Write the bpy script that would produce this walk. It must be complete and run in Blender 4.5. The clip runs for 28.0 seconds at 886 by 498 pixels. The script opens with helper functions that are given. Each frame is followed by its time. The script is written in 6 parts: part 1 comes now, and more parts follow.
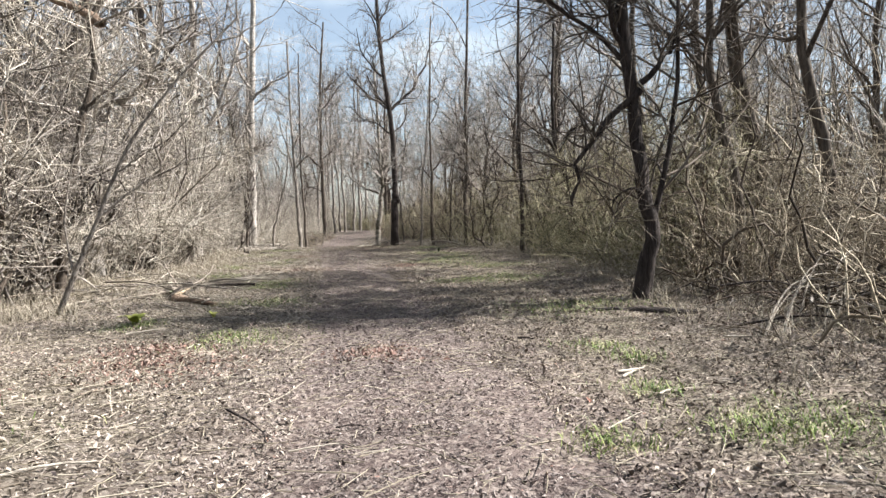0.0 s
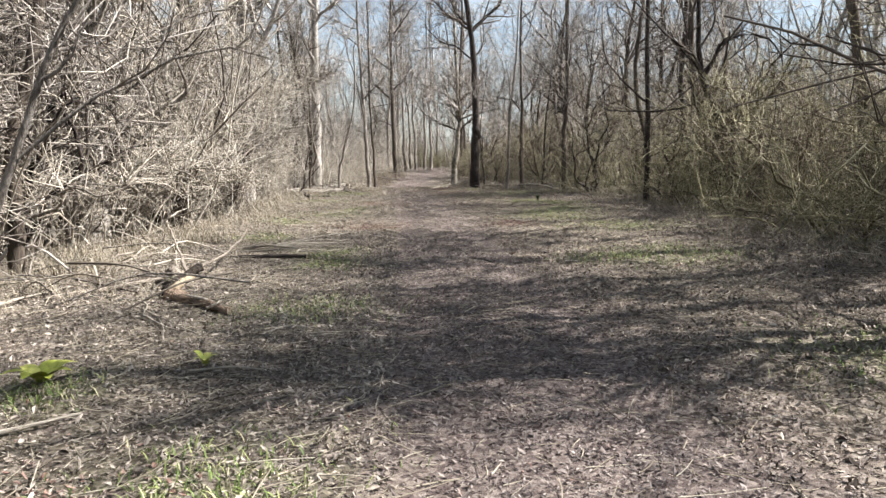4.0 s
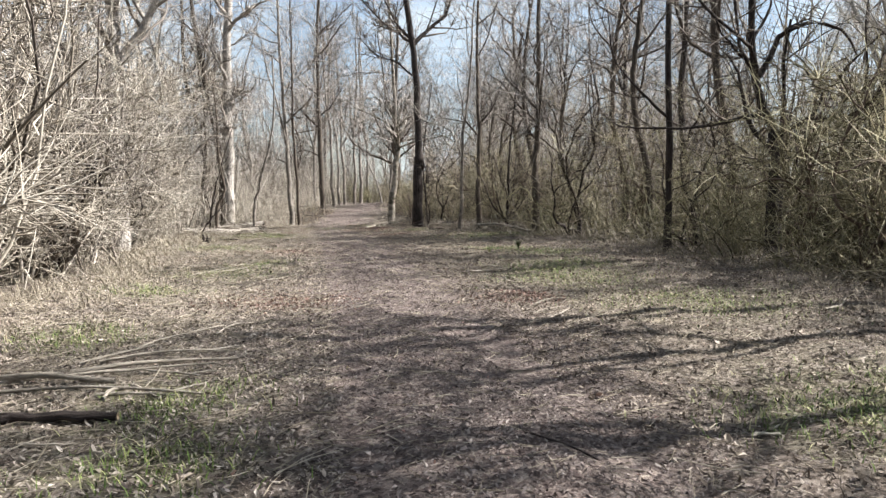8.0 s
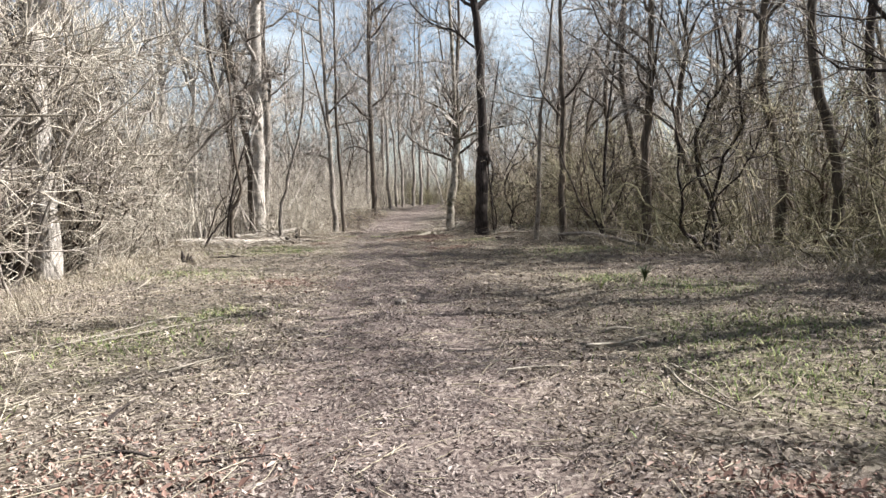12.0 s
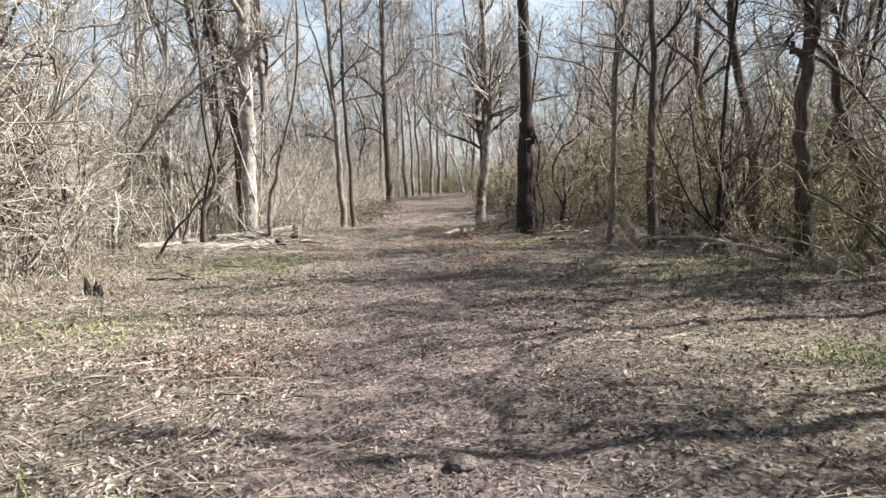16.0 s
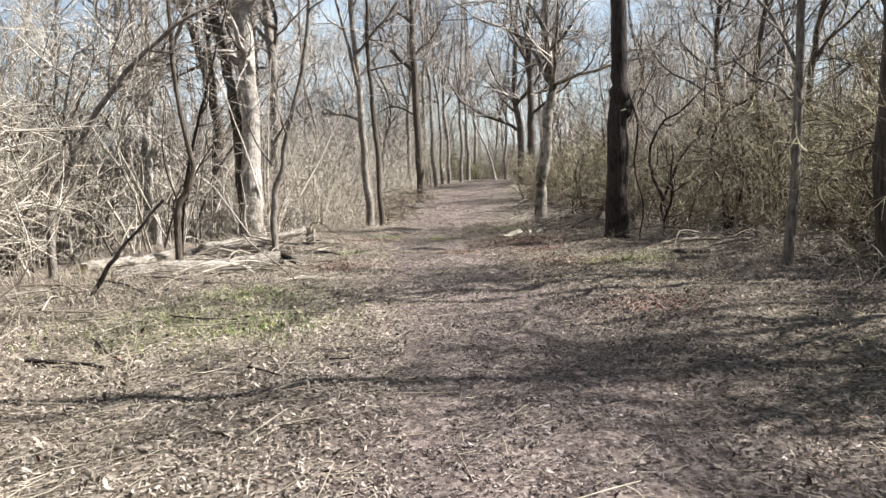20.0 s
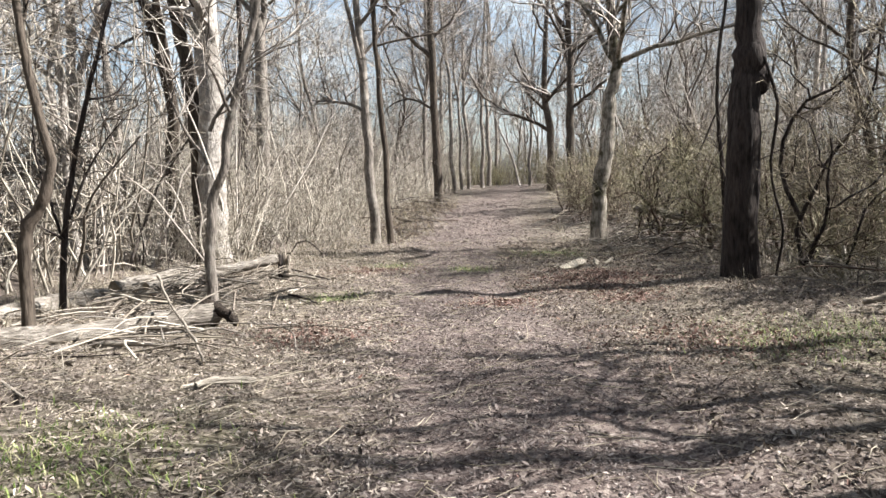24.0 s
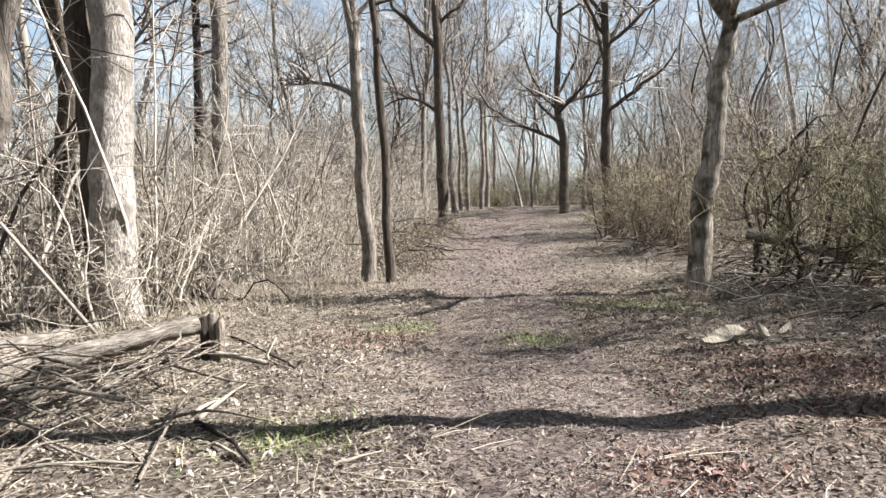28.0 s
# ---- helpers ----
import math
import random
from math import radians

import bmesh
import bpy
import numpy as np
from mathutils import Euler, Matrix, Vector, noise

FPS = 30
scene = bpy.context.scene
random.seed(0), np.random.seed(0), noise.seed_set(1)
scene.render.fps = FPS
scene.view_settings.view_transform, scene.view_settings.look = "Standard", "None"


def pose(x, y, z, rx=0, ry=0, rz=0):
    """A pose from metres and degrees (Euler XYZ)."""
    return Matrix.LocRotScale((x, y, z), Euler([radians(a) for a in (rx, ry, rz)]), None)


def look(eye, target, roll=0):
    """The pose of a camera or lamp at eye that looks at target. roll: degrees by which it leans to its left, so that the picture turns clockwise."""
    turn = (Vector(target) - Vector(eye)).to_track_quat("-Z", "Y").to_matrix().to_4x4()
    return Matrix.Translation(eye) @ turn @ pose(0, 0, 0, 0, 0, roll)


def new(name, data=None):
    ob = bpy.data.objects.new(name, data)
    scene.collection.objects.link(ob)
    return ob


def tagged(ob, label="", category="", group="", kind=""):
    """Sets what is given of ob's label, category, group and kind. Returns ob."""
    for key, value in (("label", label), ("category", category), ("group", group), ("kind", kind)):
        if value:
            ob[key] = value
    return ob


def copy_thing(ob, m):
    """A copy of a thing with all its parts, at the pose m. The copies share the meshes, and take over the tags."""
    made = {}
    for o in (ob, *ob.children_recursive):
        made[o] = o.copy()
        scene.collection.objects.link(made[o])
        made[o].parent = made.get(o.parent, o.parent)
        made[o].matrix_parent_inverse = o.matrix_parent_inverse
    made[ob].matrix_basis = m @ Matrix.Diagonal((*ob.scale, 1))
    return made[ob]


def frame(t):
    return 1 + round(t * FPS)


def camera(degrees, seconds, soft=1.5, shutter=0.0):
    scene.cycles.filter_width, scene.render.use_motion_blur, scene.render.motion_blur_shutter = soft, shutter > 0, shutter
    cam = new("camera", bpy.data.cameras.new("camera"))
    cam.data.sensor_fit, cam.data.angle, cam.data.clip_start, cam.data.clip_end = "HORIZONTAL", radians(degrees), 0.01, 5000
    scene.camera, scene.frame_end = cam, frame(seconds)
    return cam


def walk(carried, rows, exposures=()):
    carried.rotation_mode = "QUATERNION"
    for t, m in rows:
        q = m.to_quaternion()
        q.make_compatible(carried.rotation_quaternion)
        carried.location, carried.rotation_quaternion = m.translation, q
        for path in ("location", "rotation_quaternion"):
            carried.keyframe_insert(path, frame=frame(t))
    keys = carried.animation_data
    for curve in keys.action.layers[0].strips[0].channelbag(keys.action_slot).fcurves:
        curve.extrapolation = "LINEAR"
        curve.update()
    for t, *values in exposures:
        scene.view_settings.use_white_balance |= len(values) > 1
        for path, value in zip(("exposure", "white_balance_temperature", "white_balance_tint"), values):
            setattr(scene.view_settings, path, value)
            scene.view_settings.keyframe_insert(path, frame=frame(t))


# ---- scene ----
cam = camera(62.0, 28.0, soft=1.5)
PATH = [
    (0, (0.658, -5.896, 1.291), (0.953, -3.919, 1.215), -1.6),
    (0.5, (0.595, -5.275, 1.309), (0.858, -3.294, 1.225), -0.8),
    (1, (0.556, -4.627, 1.321), (0.812, -2.647, 1.195), -1.6),
    (1.5, (0.526, -3.959, 1.336), (0.729, -1.974, 1.189), -1.4),
    (2, (0.455, -3.307, 1.359), (0.626, -1.328, 1.124), -1.7),
    (2.5, (0.437, -2.645, 1.407), (0.595, -0.665, 1.17), -2.1),
    (3, (0.387, -1.978, 1.437), (0.536, 0.003, 1.201), -2.8),
    (3.5, (0.41, -1.294, 1.465), (0.542, 0.686, 1.221), -1.6),
    (5.5, (0.316, 1.913, 1.386), (0.391, 3.897, 1.148), -1.4),
    (6, (0.256, 2.73, 1.395), (0.355, 4.715, 1.166), -0.5),
    (6.5, (0.231, 3.513, 1.406), (0.366, 5.496, 1.188), -1.2),
    (7, (0.269, 4.26, 1.404), (0.446, 6.246, 1.25), -1.5),
    (7.5, (0.277, 5.029, 1.396), (0.537, 7.005, 1.228), -1.5),
    (8, (0.301, 5.816, 1.41), (0.61, 7.786, 1.257), -0.9),
    (8.5, (0.26, 6.56, 1.412), (0.563, 8.53, 1.251), -0.5),
    (9, (0.367, 7.391, 1.392), (0.642, 9.366, 1.238), -0.8),
    (9.5, (0.504, 8.222, 1.38), (0.742, 10.199, 1.2), -0.8),
    (10, (0.671, 9.093, 1.38), (0.944, 11.071, 1.256), -0.9),
    (10.5, (0.798, 9.972, 1.373), (1.05, 11.952, 1.236), -1.2),
    (11, (0.959, 10.736, 1.355), (1.189, 12.714, 1.175), -1.7),
    (11.5, (1.05, 11.504, 1.353), (1.25, 13.486, 1.183), -1.1),
    (12, (1.116, 12.299, 1.358), (1.252, 14.289, 1.212), -1.3),
    (12.5, (1.161, 13.074, 1.367), (1.256, 15.067, 1.227), -0.6),
    (14.5, (1.089, 15.907, 1.466), (1.208, 17.899, 1.327), -1.2),
    (15, (0.998, 16.647, 1.424), (1.095, 18.637, 1.243), -1.3),
    (15.5, (0.999, 17.394, 1.41), (1.083, 19.384, 1.237), -2.0),
    (16, (0.967, 18.104, 1.414), (1.062, 20.094, 1.234), -1.7),
    (16.5, (0.946, 18.776, 1.424), (1.017, 20.766, 1.244), -1.9),
    (17, (0.901, 19.534, 1.424), (0.957, 21.518, 1.181), -1.4),
    (17.5, (0.863, 20.249, 1.467), (0.903, 22.234, 1.231), -2.0),
    (18, (0.829, 20.911, 1.494), (0.847, 22.902, 1.302), -1.6),
    (18.5, (0.728, 21.598, 1.501), (0.768, 23.589, 1.316), -1.7),
    (19, (0.597, 22.334, 1.501), (0.661, 24.323, 1.299), -1.4),
    (19.5, (0.409, 23.025, 1.499), (0.45, 25.01, 1.255), -1.8),
    (20, (0.27, 23.756, 1.494), (0.31, 25.744, 1.278), -2.3),
    (20.5, (0.118, 24.487, 1.475), (0.106, 26.471, 1.227), -2.8),
    (21, (0.056, 25.25, 1.47), (0.044, 27.24, 1.265), -2.6),
    (21.5, (0.03, 25.977, 1.447), (0.031, 27.967, 1.253), -2.1),
    (23.5, (0.196, 28.639, 1.468), (0.231, 30.628, 1.263), -2.1),
    (24, (0.135, 29.304, 1.467), (0.135, 31.294, 1.265), -1.9),
    (24.5, (0.057, 30.002, 1.46), (0.012, 31.994, 1.287), -2.1),
    (25, (-0.087, 30.731, 1.45), (-0.122, 32.722, 1.264), -2.3),
    (25.5, (-0.181, 31.451, 1.432), (-0.192, 33.445, 1.27), -2.5),
    (26, (-0.329, 32.22, 1.371), (-0.34, 34.215, 1.219), -2.6),
    (26.5, (-0.394, 32.958, 1.326), (-0.372, 34.954, 1.203), -2.8),
    (27, (-0.455, 33.681, 1.277), (-0.403, 35.677, 1.172), -2.0),
    (27.5, (-0.536, 34.323, 1.255), (-0.474, 36.318, 1.132), -1.9),
    (28, (-0.554, 35.009, 1.262), (-0.511, 37.003, 1.12), -1.3),
]
walk(cam, [(t, look(eye, target, roll)) for t, eye, target, roll in PATH])

# ---- light ----
SUN_TURN, SUN_HEIGHT = 87.0, 46.0  # degrees from +y towards +x, degrees above the horizon
sun_way = Vector((math.sin(radians(SUN_TURN)) * math.cos(radians(SUN_HEIGHT)),
                  math.cos(radians(SUN_TURN)) * math.cos(radians(SUN_HEIGHT)), math.sin(radians(SUN_HEIGHT))))
sun = new("sun", bpy.data.lights.new("sun", "SUN"))
sun.data.energy, sun.data.angle, sun.data.color = 5.0, radians(0.5), (1.0, 0.972, 0.938)
sun.matrix_world = look(sun_way * 60, (0, 0, 0))

world = bpy.data.worlds.new("sky")
scene.world = world
world.use_nodes = True
wn, wl = world.node_tree.nodes, world.node_tree.links
wn.clear()
w_out, w_bg, w_sky = wn.new("ShaderNodeOutputWorld"), wn.new("ShaderNodeBackground"), wn.new("ShaderNodeTexSky")
w_sky.sky_type, w_sky.sun_disc = "NISHITA", False
w_sky.sun_elevation, w_sky.sun_rotation = radians(SUN_HEIGHT), radians(SUN_TURN)
w_sky.dust_density = 0.8
w_tc, w_map, w_noise, w_ramp, w_mix = (wn.new("ShaderNodeTexCoord"), wn.new("ShaderNodeMapping"), wn.new("ShaderNodeTexNoise"),
                                       wn.new("ShaderNodeValToRGB"), wn.new("ShaderNodeMixRGB"))
w_map.inputs["Scale"].default_value = (2.5, 2.5, 7.0)
w_noise.inputs["Scale"].default_value, w_noise.inputs["Detail"].default_value = 2.2, 7
w_ramp.color_ramp.elements[0].position, w_ramp.color_ramp.elements[1].position = 0.44, 0.72
w_ramp.color_ramp.elements[0].color = (0.28, 0.28, 0.28, 1)
w_mix.inputs["Color2"].default_value = (6.2, 7.1, 7.8, 1)
wl.new(w_tc.outputs["Generated"], w_map.inputs["Vector"])
wl.new(w_map.outputs["Vector"], w_noise.inputs["Vector"])
wl.new(w_noise.outputs["Fac"], w_ramp.inputs["Fac"])
wl.new(w_ramp.outputs["Color"], w_mix.inputs["Fac"])
wl.new(w_sky.outputs["Color"], w_mix.inputs["Color1"])
wl.new(w_mix.outputs["Color"], w_bg.inputs["Color"])
wl.new(w_bg.outputs["Background"], w_out.inputs["Surface"])
w_bg.inputs["Strength"].default_value = 0.039
scene.view_settings.exposure = 2.02


# ---- materials ----
def start_material(name, rough=0.85, gloss=0.25):
    m = bpy.data.materials.new(name)
    m.use_nodes = True
    nt = m.node_tree
    bsdf = nt.nodes["Principled BSDF"]
    bsdf.inputs["Roughness"].default_value = rough
    bsdf.inputs["Specular IOR Level"].default_value = gloss
    return m, nt.nodes, nt.links, bsdf


def ramp_of(nodes, stops):
    r = nodes.new("ShaderNodeValToRGB")
    els = r.color_ramp.elements
    while len(els) < len(stops):
        els.new(0.5)
    for e, (p, c) in zip(els, stops):
        e.position, e.color = p, (*c, 1)
    return r


def bark(name, dark, light, moss=None, grain=9.0, stretch=0.16, relief=0.55, cover=0.5):
    """Furrowed bark: long grain, blotches and, if given, patches of moss."""
    m, n, l, b = start_material(name, 0.9, 0.15)
    tc, mp, g, blot = n.new("ShaderNodeTexCoord"), n.new("ShaderNodeMapping"), n.new("ShaderNodeTexNoise"), n.new("ShaderNodeTexNoise")
    info = n.new("ShaderNodeObjectInfo")
    mp.inputs["Scale"].default_value = (1, 1, stretch)
    l.new(tc.outputs["Object"], mp.inputs["Vector"])
    g.inputs["Scale"].default_value, g.inputs["Detail"].default_value, g.inputs["Roughness"].default_value = grain * 3, 6, 0.65
    blot.inputs["Scale"].default_value, blot.inputs["Detail"].default_value = 1.7, 4
    l.new(mp.outputs["Vector"], g.inputs["Vector"])
    l.new(tc.outputs["Object"], blot.inputs["Vector"])
    mid = tuple((a + c) / 2 for a, c in zip(dark, light))
    r = ramp_of(n, ((0.32, dark), (0.5, mid), (0.7, light)))
    l.new(g.outputs["Fac"], r.inputs["Fac"])
    hsv = n.new("ShaderNodeHueSaturation")
    mr = n.new("ShaderNodeMapRange")
    mr.inputs["From Min"].default_value, mr.inputs["From Max"].default_value = 0.3, 0.7
    mr.inputs["To Min"].default_value, mr.inputs["To Max"].default_value = 0.75, 1.25
    l.new(blot.outputs["Fac"], mr.inputs["Value"])
    vary = n.new("ShaderNodeMath")
    vary.operation = "MULTIPLY_ADD"
    vary.inputs[1].default_value, vary.inputs[2].default_value = 0.3, -0.15
    l.new(info.outputs["Random"], vary.inputs[0])
    add = n.new("ShaderNodeMath")
    l.new(vary.outputs[0], add.inputs[0])
    l.new(mr.outputs[0], add.inputs[1])
    l.new(add.outputs[0], hsv.inputs["Value"])
    l.new(r.outputs["Color"], hsv.inputs["Color"])
    out = hsv.outputs["Color"]
    if moss:
        mn, mramp, mix = n.new("ShaderNodeTexNoise"), ramp_of(n, ((0.95 - cover, (0, 0, 0)), (1.17 - cover, (1, 1, 1)))), n.new("ShaderNodeMixRGB")
        mn.inputs["Scale"].default_value, mn.inputs["Detail"].default_value = 4.0, 9
        l.new(tc.outputs["Object"], mn.inputs["Vector"])
        l.new(mn.outputs["Fac"], mramp.inputs["Fac"])
        l.new(mramp.outputs["Color"], mix.inputs["Fac"])
        l.new(out, mix.inputs["Color1"])
        mix.inputs["Color2"].default_value = (*moss, 1)
        out = mix.outputs["Color"]
    l.new(out, b.inputs["Base Color"])
    bump = n.new("ShaderNodeBump")
    bump.inputs["Strength"].default_value, bump.inputs["Distance"].default_value = min(relief * 1.3, 1.0), 0.05
    l.new(g.outputs["Fac"], bump.inputs["Height"])
    l.new(bump.outputs["Normal"], b.inputs["Normal"])
    return m


def islands(name, stops, rough=0.85, gloss=0.2, patches=0.12):
    """Each loose piece takes its own colour out of the stops."""
    m, n, l, b = start_material(name, rough, gloss)
    geo, info, add, wrap = n.new("ShaderNodeNewGeometry"), n.new("ShaderNodeObjectInfo"), n.new("ShaderNodeMath"), n.new("ShaderNodeMath")
    wrap.operation = "FRACT"
    r = ramp_of(n, stops)
    l.new(geo.outputs["Random Per Island"], add.inputs[0])
    l.new(info.outputs["Random"], add.inputs[1])
    l.new(add.outputs[0], wrap.inputs[0])
    l.new(wrap.outputs[0], r.inputs["Fac"])
    tc, g, mr, hsv = n.new("ShaderNodeTexCoord"), n.new("ShaderNodeTexNoise"), n.new("ShaderNodeMapRange"), n.new("ShaderNodeHueSaturation")
    g.inputs["Scale"].default_value, g.inputs["Detail"].default_value = 60, 3
    mr.inputs["To Min"].default_value, mr.inputs["To Max"].default_value = 0.68, 1.28
    l.new(tc.outputs["Object"], g.inputs["Vector"])
    l.new(g.outputs["Fac"], mr.inputs["Value"])
    patch, pr, mul = n.new("ShaderNodeTexNoise"), n.new("ShaderNodeMapRange"), n.new("ShaderNodeMath")
    patch.inputs["Scale"].default_value, patch.inputs["Detail"].default_value = 3.4, 6
    pr.inputs["From Min"].default_value, pr.inputs["From Max"].default_value = 0.3, 0.7
    pr.inputs["To Min"].default_value, pr.inputs["To Max"].default_value = 1 - patches, 1 + patches
    l.new(tc.outputs["Object"], patch.inputs["Vector"])
    l.new(patch.outputs["Fac"], pr.inputs["Value"])
    mul.operation = "MULTIPLY"
    l.new(mr.outputs[0], mul.inputs[0])
    l.new(pr.outputs[0], mul.inputs[1])
    l.new(mul.outputs[0], hsv.inputs["Value"])
    l.new(r.outputs["Color"], hsv.inputs["Color"])
    l.new(hsv.outputs["Color"], b.inputs["Base Color"])
    return m


BARK_DARK = bark("dark furrowed bark", (0.011, 0.008, 0.008), (0.064, 0.052, 0.046), relief=1.0)
BARK_BROWN = bark("brown bark", (0.028, 0.022, 0.017), (0.122, 0.099, 0.08))
BARK_GREY = bark("grey bark", (0.055, 0.047, 0.041), (0.28, 0.245, 0.212), moss=(0.31, 0.285, 0.25), grain=10, stretch=0.22, relief=0.8, cover=0.44)
BARK_PALE = bark("pale ash bark", (0.13, 0.113, 0.1), (0.52, 0.48, 0.435), moss=(0.2, 0.178, 0.155), grain=9, stretch=0.4, relief=1.0)
BARK_MOSS = bark("pale bark with moss", (0.10, 0.08, 0.062), (0.46, 0.415, 0.36), moss=(0.048, 0.043, 0.026), cover=0.54)
DEAD_WOOD = bark("weathered dead wood", (0.077, 0.062, 0.049), (0.35, 0.301, 0.248), grain=11, relief=0.8)
RED_WOOD = bark("rotten reddish wood", (0.059, 0.038, 0.028), (0.252, 0.185, 0.136), grain=12)
HOLLOW = bark("dark hollow wood", (0.008, 0.006, 0.005), (0.035, 0.027, 0.021))
TWIG_GREY = islands("grey twigs", ((0.0, (0.045, 0.037, 0.032)), (0.35, (0.14, 0.12, 0.104)), (0.75, (0.31, 0.276, 0.242)), (1.0, (0.45, 0.41, 0.367))))
TWIG_STRAW = islands("straw coloured stems", ((0.0, (0.08, 0.066, 0.052)), (0.3, (0.23, 0.2, 0.16)), (0.7, (0.385, 0.345, 0.287)), (1.0, (0.52, 0.478, 0.41))))
TWIG_OLIVE = islands("olive brown stems", ((0.0, (0.036, 0.030, 0.017)), (0.3, (0.125, 0.109, 0.063)), (0.7, (0.27, 0.244, 0.15)), (1.0, (0.43, 0.395, 0.275))))
TWIG_DARK = islands("dark twigs", ((0.0, (0.035, 0.027, 0.021)), (0.6, (0.077, 0.062, 0.049)), (1.0, (0.14, 0.115, 0.091))))
TWIG_RUST = islands("reddish brown twigs", ((0.0, (0.032, 0.023, 0.016)), (0.35, (0.12, 0.095, 0.066)), (0.7, (0.25, 0.21, 0.153)), (1.0, (0.40, 0.352, 0.27))))
BARK_TAN = bark("tan shrub bark", (0.091, 0.076, 0.062), (0.315, 0.279, 0.234), grain=12)
BARK_RUST = bark("reddish brown bark", (0.042, 0.03, 0.024), (0.182, 0.136, 0.105), grain=12)
CHIP_WOOD = bark("pale torn wood", (0.17, 0.145, 0.11), (0.43, 0.385, 0.315), grain=16, relief=0.7)
STICK_PALE = bark("bleached dry stick", (0.154, 0.133, 0.108), (0.406, 0.364, 0.304), grain=12)
LOG_WOOD = bark("weathered log with bark left in patches", (0.06, 0.05, 0.041), (0.42, 0.378, 0.328), moss=(0.07, 0.057, 0.045), grain=13, stretch=0.1, relief=1.0, cover=0.47)
LEAF_PATH = islands("trodden leaf litter", ((0.0, (0.045, 0.034, 0.032)), (0.25, (0.098, 0.078, 0.072)), (0.6, (0.162, 0.133, 0.122)),
                                           (0.9, (0.228, 0.193, 0.175)), (0.985, (0.33, 0.288, 0.258)), (1.0, (0.22, 0.125, 0.10))), patches=0.36)
LEAF_SIDE = islands("dry leaf litter", ((0.0, (0.045, 0.036, 0.028)), (0.2, (0.12, 0.098, 0.08)), (0.55, (0.235, 0.199, 0.165)),
                                       (0.88, (0.325, 0.281, 0.237)), (0.99, (0.42, 0.374, 0.323)), (1.0, (0.25, 0.14, 0.105))), patches=0.45)
# browner leaves of the east side, with the brush's soft shade mixed into the colour
LEAF_SHADED = islands("reddish-brown leaf litter darkened for brush shade", ((0.0, (0.03, 0.022, 0.018)), (0.2, (0.085, 0.066, 0.052)), (0.55, (0.17, 0.138, 0.11)),
                                             (0.88, (0.25, 0.21, 0.172)), (0.99, (0.37, 0.325, 0.275)), (1.0, (0.22, 0.115, 0.085))), patches=0.5)
LEAF_RED = islands("reddish brown leaves", ((0.0, (0.075, 0.043, 0.034)), (0.5, (0.185, 0.112, 0.09)), (0.8, (0.255, 0.175, 0.145)), (1.0, (0.34, 0.272, 0.235))))
STRAW = islands("dry grass", ((0.0, (0.13, 0.108, 0.078)), (0.6, (0.26, 0.225, 0.17)), (1.0, (0.38, 0.34, 0.27))))
GRASS = islands("fresh grass", ((0.0, (0.045, 0.075, 0.016)), (0.45, (0.12, 0.175, 0.042)), (0.75, (0.24, 0.265, 0.095)), (1.0, (0.36, 0.325, 0.2))), rough=0.6)
BUD = islands("opening yellow-green buds", ((0.0, (0.10, 0.12, 0.035)), (1.0, (0.30, 0.31, 0.12))), rough=0.6)
BROAD = islands("broad yellow green leaves", ((0.0, (0.252, 0.28, 0.035)), (1.0, (0.434, 0.42, 0.112))), rough=0.5, gloss=0.4)
EVERGREEN = islands("dark green needles", ((0.0, (0.014, 0.025, 0.008)), (1.0, (0.049, 0.059, 0.021))), rough=0.6)


